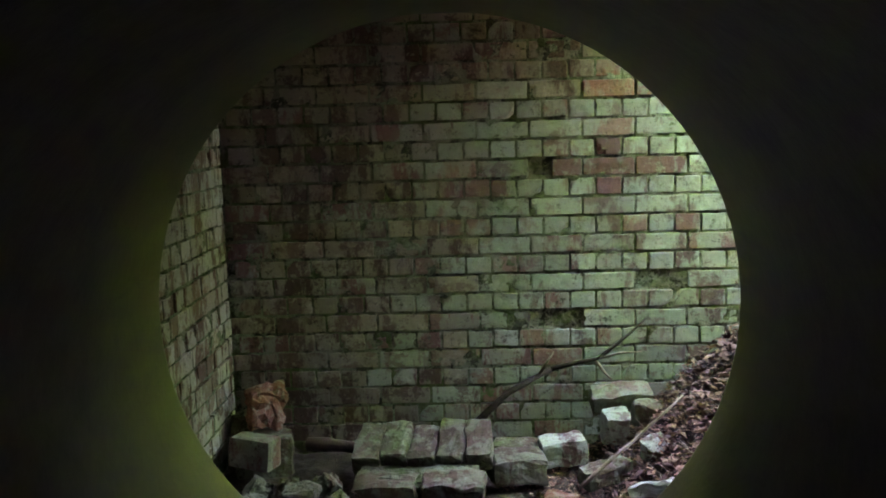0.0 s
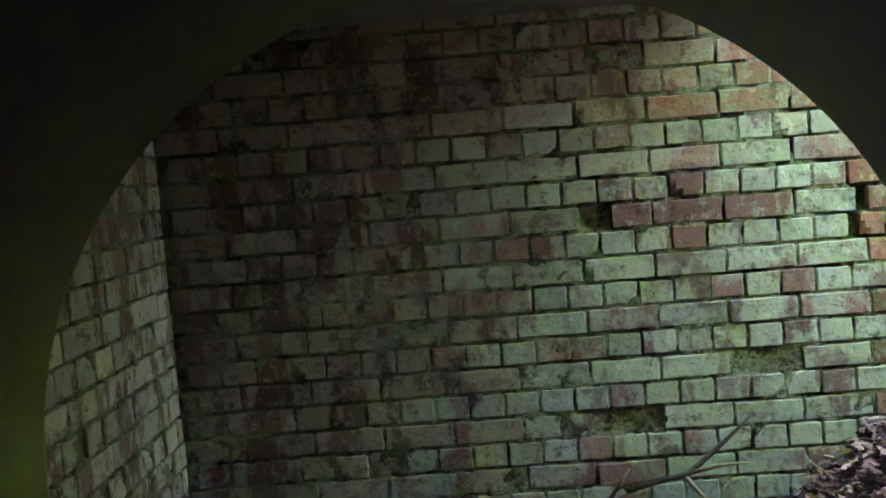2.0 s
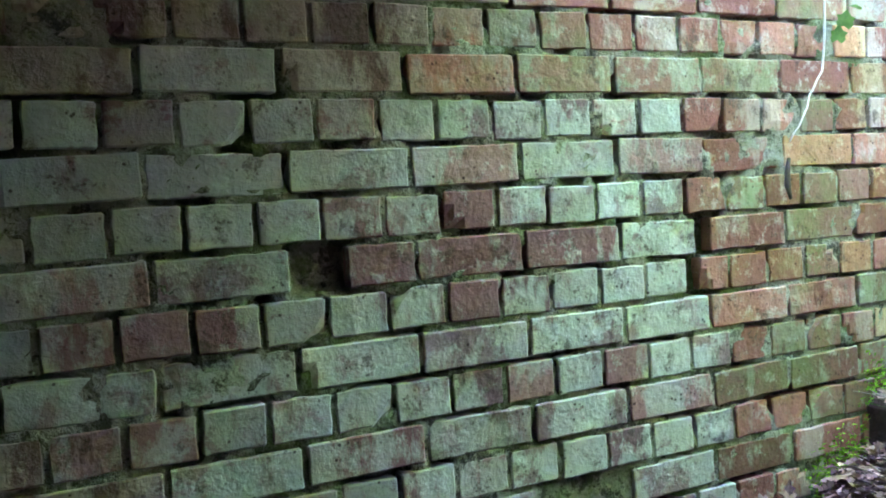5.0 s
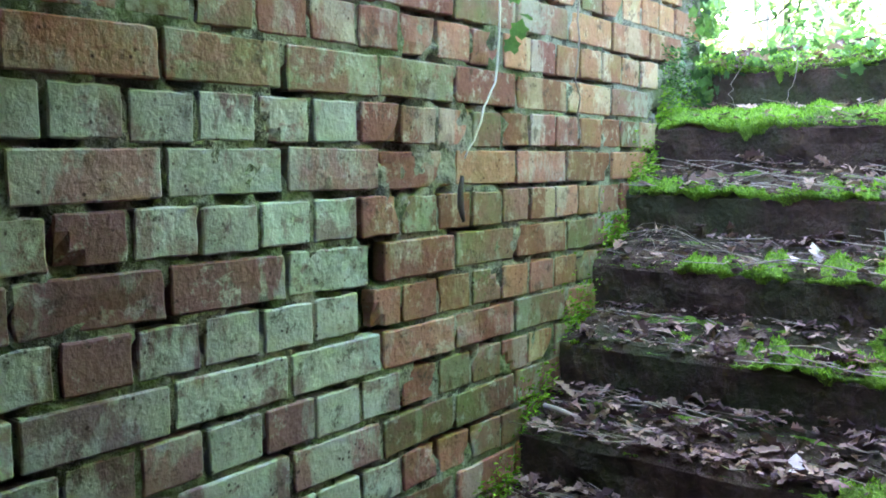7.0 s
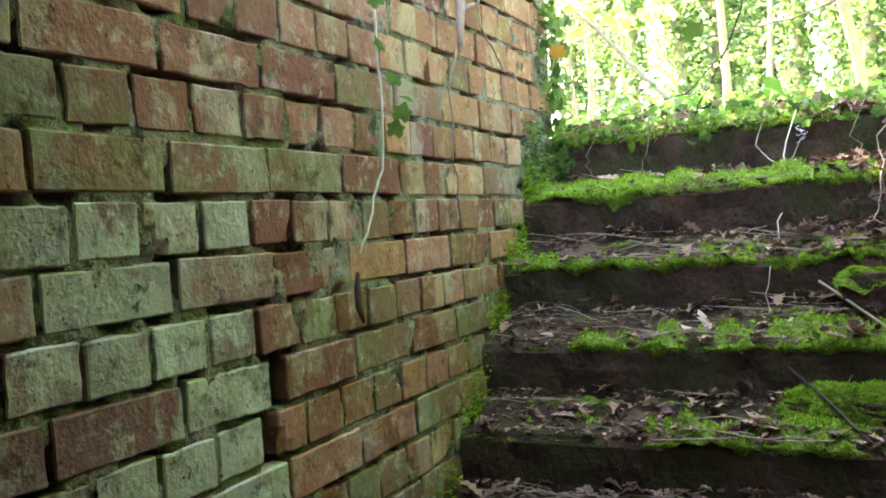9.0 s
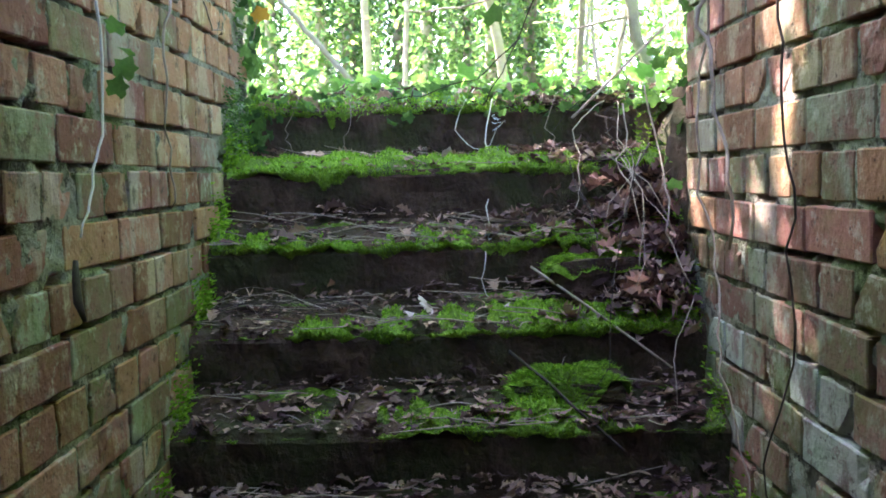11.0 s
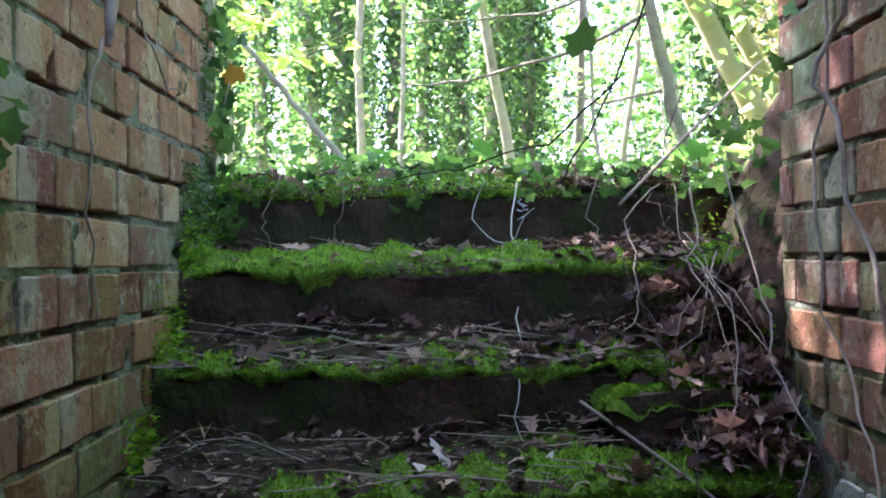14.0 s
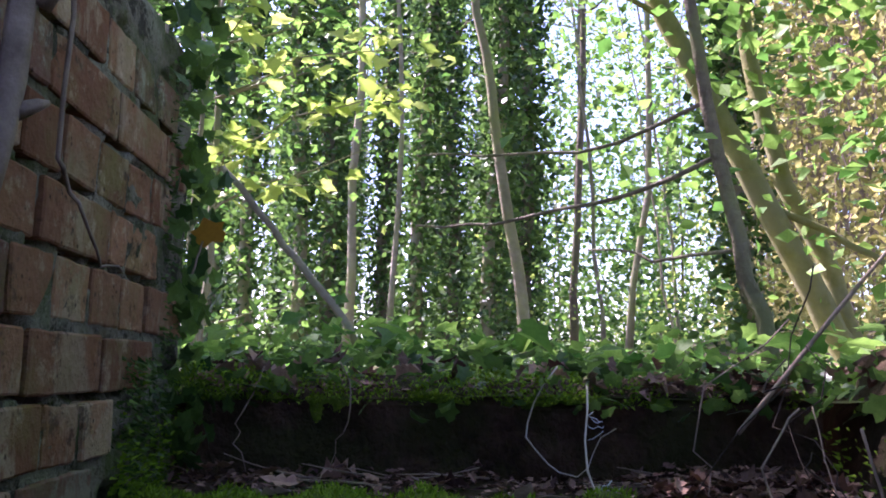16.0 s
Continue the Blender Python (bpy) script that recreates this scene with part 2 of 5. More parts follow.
def wander(a, b, n, amount, rng, sag=0.0):
    """n + 1 points from a to b, straying by amount."""
    a, b = Vector(a), Vector(b)
    out, off = [], Vector((0, 0, 0))
    for i in range(n + 1):
        f = i / n
        off += Vector((rng.uniform(-1, 1), rng.uniform(-1, 1), rng.uniform(-1, 1))) * amount
        out.append(a.lerp(b, f) + off * math.sin(math.pi * min(1, f * 1.0)) - Vector((0, 0, sag * math.sin(math.pi * f))))
    return out


def turned(rng, lift=1.0):
    """A random turn; lift: how far it tips from level."""
    return Euler((rng.gauss(0, lift), rng.gauss(0, lift), rng.uniform(0, math.tau))).to_matrix()


OAK_HALF = ((0.0, 0.02), (0.13, 0.07), (0.26, 0.17), (0.36, 0.10), (0.5, 0.25), (0.62, 0.13), (0.76, 0.2), (0.9, 0.09), (1.0, 0.0))


def dead_leaf(rng, size, curl):
    """A lobed, curled oak leaf about the origin."""
    verts, faces = [], []
    c1, c2 = rng.uniform(-1, 1) * curl, rng.uniform(-0.3, 1) * curl
    for x, w in OAK_HALF:
        for s in (-1, 0, 1):
            y = s * w * rng.uniform(0.8, 1.2)
            z = c1 * (x - 0.5) ** 2 + c2 * abs(y) * 1.6 + rng.uniform(-0.02, 0.02)
            verts.append(Vector(((x - 0.5) * size, y * size, z * size)))
    for i in range(len(OAK_HALF) - 1):
        a = i * 3
        faces += [(a, a + 3, a + 4, a + 1), (a + 1, a + 4, a + 5, a + 2)]
    return verts, faces


IVY_OUT = ((0.0, -0.05), (0.28, -0.22), (0.44, 0.02), (0.37, 0.2), (0.5, 0.42), (0.25, 0.52), (0.0, 0.92), (-0.25, 0.52), (-0.5, 0.42), (-0.37, 0.2), (-0.44, 0.02), (-0.28, -0.22))


def ivy_leaf(rng, size):
    verts = [Vector((0, 0.2 * size, 0))]
    fold = rng.uniform(-0.2, 0.5)
    for x, y in IVY_OUT:
        verts.append(Vector((x * size, y * size, (abs(x) * fold - 0.25 * y * y) * size)))
    n = len(IVY_OUT)
    return verts, [(0, 1 + i, 1 + (i + 1) % n) for i in range(n)]


def small_leaf(size, rng):
    """A folded leaf of four corners."""
    w = size * rng.uniform(0.3, 0.42)
    h = size * rng.uniform(0.0, 0.2)
    return [Vector((0, 0, 0)), Vector((w, size * 0.45, h)), Vector((0, size, 0)), Vector((-w, size * 0.45, h))], [(0, 1, 2), (0, 2, 3)]


def placed(verts, turn, at):
    return [turn @ v + at for v in verts]


def structure(ob, label, category):
    return tagged(ob, label, category, kind="structure")


# ---- the brick lattice ----
COURSE, STRETCH = 0.0835, 0.2275
BED, JOINT_X = 1.58, 0.83
FACE_N, FACE_S, FACE_W = 3.9, 2.77, -0.963
END_N, END_S = 2.80, 2.27
TOP = 2.33
PIPE_C, PIPE_R, PIPE_END = Vector((0.025, 0, 0.89)), 0.93, 2.867


BED_JOINT, PERPEND = 0.0112, 0.0088


def brick_mesh(name, length, depth, rng, mat, rough):
    """A worn brick: a lumpy front about y = 0 facing -y, rounded arrises, nibbled outline; about x and z."""
    hx, hz = length / 2, (COURSE - BED_JOINT) / 2
    seed = rng.uniform(0, 90)
    n = 8 if length > 0.15 else 5
    us = [-1, -1 + 0.0028 / hx] + [-1 + 2 * k / n for k in range(1, n)] + [1 - 0.0028 / hx, 1]
    vs = [-1, -1 + 0.0028 / hz, -0.35, 0.35, 1 - 0.0028 / hz, 1]
    spalled = rng.random() < 0.12
    corner = rng.choice(((-1, -1), (1, -1), (-1, 1), (1, 1))) if rng.random() < 0.14 else None
    nu, nv = len(us), len(vs)
    front, back = [], []
    for b, v in enumerate(vs):
        for a, u in enumerate(us):
            x, z = u * hx, v * hz
            edge_x, edge_z = abs(u) == 1, abs(v) == 1
            wob = 0.0026 * rough
            x += wob * wave(z, seed, 45, 1.0) * (1 if abs(u) > 0.8 else 0.3)
            z += wob * wave(x, seed, 32, 2.0) * (1 if abs(v) > 0.7 else 0.3)
            y = 0.0013 * rough * wave(x, z, 34, seed) + (0.0022 if edge_x or edge_z else 0.0)
            if edge_x and edge_z:
                x, z, y = x - math.copysign(0.0022, u), z - math.copysign(0.002, v), y + 0.001
            if spalled:
                y += 0.006 * max(0.0, 0.4 + wave(x, z, 22, seed + 3))
            if corner and math.hypot((u - corner[0]) * hx, (v - corner[1]) * hz) < 0.024:
                y += 0.010
                x, z = x - corner[0] * 0.004 * edge_x, z - corner[1] * 0.004 * edge_z
            front.append((x, y, z))
    faces = [(b * nu + a, b * nu + a + 1, (b + 1) * nu + a + 1, (b + 1) * nu + a) for b in range(nv - 1) for a in range(nu - 1)]
    rim = list(range(nu)) + [b * nu + nu - 1 for b in range(1, nv)] + [(nv - 1) * nu + a for a in range(nu - 2, -1, -1)] + [b * nu for b in range(nv - 2, 0, -1)]
    base = len(front)
    for r in rim:
        back.append((front[r][0], depth, front[r][2]))
    m = len(rim)
    faces += [(base + i, base + (i + 1) % m, rim[(i + 1) % m], rim[i]) for i in range(m)]
    return mesh_of(name, front + back, faces, mat)


def brick_pool(mats, seed, rough):
    rng = random.Random(seed)
    pool = {}
    for key, mat in mats.items():
        for kind, length in (("s", STRETCH - PERPEND), ("h", STRETCH / 2 - PERPEND)):
            pool[key, kind] = [brick_mesh("brick", length, 0.03, rng, mat, rough) for _ in range(14)]
    return pool


BRICKS = brick_pool({"old": M_BRICK_OLD, "pale": M_BRICK_PALE, "red": M_BRICK_RED, "pink": M_BRICK_PINK, "green": M_BRICK_GREEN, "ochre": M_BRICK_OCHRE, "cream": M_BRICK_CREAM}, 3, 1.0)


def lay(wall, turn, start, end, phase, z_low, z_top, kind_of, near, missing, seed, keep=None, cuts={}):
    """Courses of English bond on a wall. turn: carries (along, out, up) to the world. Bricks within near are objects, the rest one mesh a kind."""
    rng = random.Random(seed)
    rest = {}
    r = math.ceil((z_low - BED) / COURSE)
    while BED + (r + 1) * COURSE <= z_top + 1e-6:
        z = BED + (r + 0.5) * COURSE
        header = r % 2 != 0
        step = STRETCH / 2 if header else STRETCH
        first = phase + (STRETCH / 4 if header else 0)
        k = math.floor((start - first) / step)
        while True:
            a, b = first + k * step, first + (k + 1) * step
            k += 1
            if a >= end - 0.02:
                break
            c0, c1 = cuts.get((r, round((a - first) / step)), (0, 1))
            a2, b2 = max(a + c0 * step, start), min(a + c1 * step, end)
            if b2 - a2 < 0.03:
                continue
            mid = (a2 + b2) / 2
            if keep and not keep(mid, z):
                continue
            if (r, round((a - first) / step)) in missing:
                continue
            kind = kind_of(mid, z, rng)
            me = rng.choice(BRICKS[kind, "h" if header else "s"])
            sx = (b2 - a2) / (b - a)
            m = turn @ pose(mid, rng.gauss(0, 0.0016), z + rng.gauss(0, 0.0013), rng.gauss(0, 0.5), rng.gauss(0, 0.55), rng.gauss(0, 0.45)) @ Matrix.Diagonal((sx * rng.uniform(0.985, 1.005), 1, rng.uniform(0.97, 1.01), 1))
            if near(mid, z):
                ob = new("brick", me)
                ob.parent = wall
                ob.matrix_basis = m
            else:
                heap = rest.setdefault(kind, Heap())
                heap.add([m @ v.co for v in me.vertices], [tuple(p.vertices) for p in me.polygons])
        r += 1
    for kind, heap in rest.items():
        src = BRICKS[kind, "s"][0].materials[0]
        ob = new("brickwork", heap.mesh("brickwork", src))
        ob.parent = wall
        tagged(ob, "far courses of weathered bricks", kind="stuff")


# ---- the shell ----
def shell_box(name, lo, hi, mat, label, category):
    bm = bmesh.new()
    box(bm, lo, hi)
    return structure(part(name, bm, mat), label, category)


MORTAR_BACK = 0.04
# recesses where a brick or half brick has dropped out: x from, to, z from, to, depth
HOLES = [(JOINT_X - 2 * STRETCH, JOINT_X - STRETCH, BED - 12 * COURSE, BED - 11 * COURSE, 0.016), (JOINT_X, JOINT_X + STRETCH, BED - 10 * COURSE, BED - 9 * COURSE, 0.010), (JOINT_X - 2 * STRETCH, JOINT_X - 1.55 * STRETCH, BED - 4 * COURSE, BED - 3 * COURSE, 0.032), (1.25, 1.295, BED - 4 * COURSE, BED - 3 * COURSE, 0.05), (1.22, 1.265, BED - 5 * COURSE, BED - 4 * COURSE, 0.05)]


def mortar_depth(a, z):
    """How far the mortar lies behind the brick faces: flush in places, washed out to black gaps in others."""
    n = 0.5 + 0.55 * wave(a, z * 1.6, 8, 3.0) + 0.4 * wave(a, z, 23, 6.0)
    return 0.0036 + 0.0020 * wave(a, z, 70, 2.0) + 0.0024 * wave(a, z, 19, 9.0) + 0.16 * max(0.0, min(0.22, n - 0.55))


def mortar_sheet(name, turn, a0, a1, z0, z1, thick, label, holes=(), parent=None):
    """A wall core whose face is uneven mortar. turn carries (along, in, up) to the world."""
    na, nz = round((a1 - a0) / 0.011), round((z1 - z0) / 0.011)
    verts, faces = [], []
    for k in range(nz + 1):
        for i in range(na + 1):
            a, z = a0 + (a1 - a0) * i / na, z0 + (z1 - z0) * k / nz
            d = mortar_depth(a, z)
            for h in holes:
                if h[0] - 0.004 < a < h[1] + 0.004 and h[2] - 0.004 < z < h[3] + 0.004:
                    d = h[4] + 0.3 * h[4] * wave(a, z, 25, 1.0)
            verts.append((a, d, z))
    for k in range(nz):
        for i in range(na):
            p = k * (na + 1) + i
            faces.append((p, p + 1, p + na + 2, p + na + 1))
    n = len(verts)
    verts += [(a0, thick, z0), (a1, thick, z0), (a1, thick, z1), (a0, thick, z1)]
    top = nz * (na + 1)
    faces += [(n + 3, n + 2, n + 1, n), tuple([n, n + 1] + list(range(na, -1, -1))), tuple([n + 2, n + 3] + list(range(top, top + na + 1))), tuple([n + 3, n] + [k * (na + 1) for k in range(nz + 1)]), tuple([n + 1, n + 2] + [k * (na + 1) + na for k in range(nz, -1, -1)])]
    me = mesh_of(name, [turn @ Vector(v) for v in verts], faces, M_MORTAR, True)
    if parent:
        ob = new(name, me)
        ob.parent = parent
        return ob
    return structure(new(name, me), label, "wall")


wall_north = mortar_sheet("wall_north", pose(0, FACE_N, 0), FACE_W - 0.2, END_N, -0.3, TOP, 0.24, "long weathered English-bond brick wall with mossy joints", HOLES)
wall_west = mortar_sheet("wall_west", pose(FACE_W, 0, 0, 0, 0, 90), 2.5, FACE_N + 0.02, -0.3, 2.3, 0.24, "cream-washed brick end wall of the landing")


def south_wall():
    """The wall pierced by the round mouth: a plate with a circular hole."""
    bm = bmesh.new()
    n = 64
    x0, x1, z0, z1 = FACE_W - 0.2, END_S, -0.3, TOP
    R = PIPE_R + 0.06
    ys = (FACE_S - 0.24, FACE_S - MORTAR_BACK)
    layers = []
    for y in ys:
        ring = [bm.verts.new((PIPE_C.x + R * math.cos(math.tau * i / n), y, PIPE_C.z + R * math.sin(math.tau * i / n))) for i in range(n)]
        outer = []
        for i in range(n):
            a = math.tau * i / n
            c, s = math.cos(a), math.sin(a)
            fx = ((x1 if c > 0 else x0) - PIPE_C.x) / c if abs(c) > 1e-9 else 1e9
            fz = ((z1 if s > 0 else z0) - PIPE_C.z) / s if abs(s) > 1e-9 else 1e9
            f = min(fx, fz)
            outer.append(bm.verts.new((PIPE_C.x + f * c, y, PIPE_C.z + f * s)))
        layers.append((ring, outer))
    for i in range(n):
        k = (i + 1) % n
        (r0, o0), (r1, o1) = layers
        bm.faces.new((r0[i], r0[k], o0[k], o0[i]))
        bm.faces.new((r1[k], r1[i], o1[i], o1[k]))
        bm.faces.new((r0[k], r0[i], r1[i], r1[k]))
        bm.faces.new((o0[i], o0[k], o1[k], o1[i]))
    # the corners cut off by the rays to the sides
    for y, flip in ((ys[0], False), (ys[1], True)):
        for cx, cz in ((x0, z0), (x1, z0), (x1, z1), (x0, z1)):
            ring = layers[0][1] if not flip else layers[1][1]
            near = sorted(ring, key=lambda v: (v.co.x - cx) ** 2 + (v.co.z - cz) ** 2)
            on_x = next(v for v in near if abs(v.co.x - cx) < 1e-6)
            on_z = next(v for v in near if abs(v.co.z - cz) < 1e-6)
            if on_x is not on_z:
                bm.faces.new((on_x, on_z, bm.verts.new((cx, y, cz))))
    bmesh.ops.recalc_face_normals(bm, faces=bm.faces)
    return structure(part("wall_south", bm, M_MORTAR), "brick stair wall pierced by the round concrete pipe mouth", "wall")


wall_south = south_wall()
mortar_sheet("mortar_face", pose(0, FACE_S, 0, 0, 0, 180), -END_S, -1.03, -0.1, TOP - 0.005, 0.05, "", parent=wall_south)


def pipe():
    """The concrete pipe: a thick tube with a rounded lip, its far end closed."""
    bm = bmesh.new()
    n = 96
    prof = [(-5.0, 0.0), (-5.0, PIPE_R), (-2.5, PIPE_R), (-0.5, PIPE_R), (1.0, PIPE_R), (2.2, PIPE_R), (PIPE_END - 0.03, PIPE_R), (PIPE_END - 0.008, PIPE_R + 0.006), (PIPE_END, PIPE_R + 0.022), (PIPE_END, PIPE_R + 0.1), (PIPE_END - 0.05, PIPE_R + 0.12), (-5.1, PIPE_R + 0.12)]
    rings = []
    for y, r in prof:
        rings.append([bm.verts.new((PIPE_C.x + r * math.cos(math.tau * i / n), y, PIPE_C.z + r * math.sin(math.tau * i / n))) for i in range(n)] if r else [bm.verts.new((PIPE_C.x, y, PIPE_C.z))])
    for a, b in zip(rings, rings[1:]):
        for i in range(n):
            k = (i + 1) % n
            if len(a) == 1:
                bm.faces.new((a[0], b[i], b[k]))
            else:
                bm.faces.new((a[i], b[i], b[k], a[k]))
    bm.normal_update()
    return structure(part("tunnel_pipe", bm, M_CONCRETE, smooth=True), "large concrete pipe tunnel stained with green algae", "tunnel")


tunnel = pipe()
# Slab added out of view; its height and edge shade the upper wall.
ceiling = shell_box("ceiling", (-1.2, 2.53, 1.95), (0.92, FACE_N + 0.01, 2.24), M_SLAB, "unseen concrete roof slab over the landing", "ceiling")


def uneven_sheet(name, x0, x1, y0, y1, nx, ny, height, mat, label, category, skip=None):
    heap = Heap()
    verts = [(x0 + (x1 - x0) * i / nx, y0 + (y1 - y0) * k / ny, 0) for k in range(ny + 1) for i in range(nx + 1)]
    verts = [(x, y, height(x, y)) for x, y, _ in verts]
    faces = []
    for k in range(ny):
        for i in range(nx):
            cx, cy = x0 + (x1 - x0) * (i + 0.5) / nx, y0 + (y1 - y0) * (k + 0.5) / ny
            if skip and skip(cx, cy):
                continue
            a = k * (nx + 1) + i
            faces.append((a, a + 1, a + nx + 2, a + nx + 1))
    heap.add(verts, faces)
    return structure(new(name, heap.mesh(name, mat, True)), label, category)


def floor_height(x, y):
    """Trodden dirt that climbs into the leaf heap on the lowest steps."""
    rise = max(0.0, x - 0.62) * 0.78
    return 0.03 + min(rise, 0.6) + 0.025 * wave(x, y, 4) + 0.012 * wave(x, y, 13, 3)


floor = uneven_sheet("floor", FACE_W - 0.01, 1.45, FACE_S - 0.05, FACE_N + 0.011, 70, 36, floor_height, M_SOIL, "dirt floor of the landing under rubble and leaves", "floor")


def smooth_to(a, b, v):
    f = min(1.0, max(0.0, (v - a) / (b - a)))
    return f * f * (3 - 2 * f)


def ground_height(x, y):
    aside = max(smooth_to(4.0, 4.6, y), smooth_to(2.65, 1.9, y))
    mound = 0.45 * (1 - smooth_to(2.3, 3.4, x)) * (aside if x > 2.0 else 1.0)
    bank = 0.45 * smooth_to(1.9, -0.6, y) * smooth_to(2.6, 5.0, x) * (1 - smooth_to(9, 16, x))
    far = 0.022 * max(0.0, x - 2.8) if x < 60 else 0.022 * 57.2
    return 1.74 + mound + bank + far + 0.05 * wave(x, y, 1.3) + 0.12 * wave(x, y, 0.25, 4) * smooth_to(4, 12, math.hypot(x - 2, y - 3))


def ground():
    """One sheet, finer near the pit, out to the horizon, open over the stairwell."""
    xs = [-400, -120, -40, -15, -8, -4, -2.2, -1.2] + [-1.2 + 0.2 * i for i in range(1, 21)] + [2.9 + 0.15 * i for i in range(1, 21)] + [6.6, 7.6, 9, 10.5, 12, 14, 17, 20, 25, 32, 42, 60, 120, 400]
    ys = [-400, -120, -60, -30, -20, -14, -10, -7, -5, -4, -3.2, -2.4, -1.6, -0.9, -0.3, 0.3, 0.9, 1.4, 1.9, 2.3, 2.55, 2.72, 2.9, 3.1, 3.3, 3.5, 3.7, 3.9, 4.1, 4.3, 4.6, 5.0, 5.5, 6.2, 7, 8, 9.5, 12, 15, 20, 28, 40, 60, 120, 400]
    verts = [(x, y, ground_height(x, y)) for y in ys for x in xs]
    faces = []
    n = len(xs)
    for k in range(len(ys) - 1):
        for i in range(n - 1):
            cx, cy = (xs[i] + xs[i + 1]) / 2, (ys[k] + ys[k + 1]) / 2
            if -1.2 < cx < 2.79 and 2.55 < cy < 4.1:
                continue
            a = k * n + i
            faces.append((a, a + 1, a + n + 1, a + n))
    return structure(new("ground", mesh_of("ground", verts, faces, M_GROUND, True)), "woodland floor of moss, ivy and leaf litter", "ground")


ground_sheet = ground()

# ---- the stairs ----
STEPS = [(1.04, 0.165), (1.215, 0.34), (1.395, 0.515), (1.575, 0.69), (1.751, 0.862), (1.935, 1.042), (2.105, 1.216), (2.288, 1.39), (2.47, 1.57), (2.80, 1.745)]


def tread_rise(d, y, i):
    """Earth and litter gathered towards the back of a tread, d behind its nose."""
    return (0.062 if i < 8 else 0.03) * smooth_to(0.03, 0.19, d) * (1 + 0.35 * wave(y, i, 3.1, 9)) + 0.010 * wave(y, i + d * 4, 9, 4) * smooth_to(0.02, 0.08, d)


def stairs():
    """Cast concrete steps between the walls, each with a worn, wavering nose."""
    flight = structure(new("stairs"), "steep flight of damp, moss-covered concrete steps", "stairs")
    for i, (x, z) in enumerate(STEPS):
        deep = STEPS[i + 1][0] + 0.06 if i + 1 < len(STEPS) else x + 0.35
        n = 70
        heap = Heap()
        verts, faces = [], []
        for k in range(n + 1):
            y = FACE_S + (FACE_N - FACE_S) * k / n
            wx = 0.010 * wave(y, i, 5, 1) + 0.005 * wave(y, i, 16, 2)
            wz = 0.007 * wave(y, i, 6, 5)
            r1, r2, r3 = (0.016 * wave(y, i + f, 9, 7) + 0.007 * wave(y, i + f, 31, 8) for f in (0.2, 0.45, 0.7))
            for px, pz in ((x + 0.014, z - 0.23), (x + 0.012 + r1, z - 0.15), (x + 0.012 + r2, z - 0.105), (x + 0.008 + r3 + wx * 0.6, z - 0.06), (x + wx, z - 0.018 + wz), (x + 0.014 + wx, z + wz), ((x + deep) / 2, z + tread_rise((deep - x) / 2, y, i)), (deep, z + tread_rise(deep - x, y, i))):
                verts.append((px, y, pz))
        for k in range(n):
            for j in range(7):
                a = k * 8 + j
                faces.append((a, a + 1, a + 9, a + 8))
        ends = [(0, 7, 6, 5, 4, 3, 2, 1), tuple(n * 8 + j for j in range(8))]
        heap.add(verts, faces + ends)
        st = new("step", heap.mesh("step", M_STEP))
        st.parent = flight
    return flight


flight = stairs()


def bank():
    """Raw earth that closes the stair between the end of the brickwork and the upper ground."""
    for name, y_face, side, x0, label in (("earth_bank_south", FACE_S, -1, END_S - 0.04, "dark earth bank with roots beside the top steps"), ("earth_bank_north", FACE_N, 1, END_N - 0.03, "mossy earth bank behind the wall end")):
        nx, nz = 26, 18
        verts, faces = [], []
        for k in range(nz + 1):
            for i in range(nx + 1):
                x = x0 + 0.95 * i / nx
                f = k / nz
                top = ground_height(x, y_face + side * 0.55) + 0.02
                z = 1.0 + (top - 1.0) * f
                y = y_face + side * (0.015 + 0.5 * max(0.0, f - 0.45) ** 1.6) + (0.05 * wave(x, z, 7, 7) + 0.03 * wave(x, z, 19, 2)) * (1 if f > 0.1 else 0) * -side
                verts.append((x, y, z))
        for k in range(nz):
            for i in range(nx):
                a = k * (nx + 1) + i
                faces.append((a, a + 1, a + nx + 2, a + nx + 1))
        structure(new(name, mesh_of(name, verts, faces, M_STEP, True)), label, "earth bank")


bank()


# ---- rubble on the landing ----
def worn_block(bm, size, turn, at, rng, chip=0.006):
    """A chipped brick or stone of the given size, turned and set at a place."""
    bmesh.ops.create_cube(bm, size=1.0)
    bmesh.ops.subdivide_edges(bm, edges=bm.edges[:], cuts=5, use_grid_fill=True)
    half = Vector(size) / 2
    r = min(half) * 0.24
    seen = Vector((rng.uniform(0, 50), rng.uniform(0, 50), 0))
    for v in bm.verts:
        p = Vector((v.co[k] * size[k] for k in range(3)))
        inner = Vector((max(r - half[k], min(half[k] - r, p[k])) for k in range(3)))
        d = p - inner
        if d.length > r:
            p = inner + d.normalized() * r
        w = p / min(size) * 1.5 + seen
        p += noise.noise_vector(w) * chip * 1.3 + noise.noise_vector(w * 3.3) * chip * 0.8
        v.co = turn @ p + Vector(at)


def loose_brick(at, size, rot, mat, label, seed, chip=0.009, name="loose_brick", category="brick"):
    rng = random.Random(seed)
    bm = bmesh.new()
    worn_block(bm, size, Euler([radians(a) for a in rot]).to_matrix(), (0, 0, 0), rng, chip)
    ob = part(name, bm, mat)
    ob.location = at
    return tagged(ob, label, category)


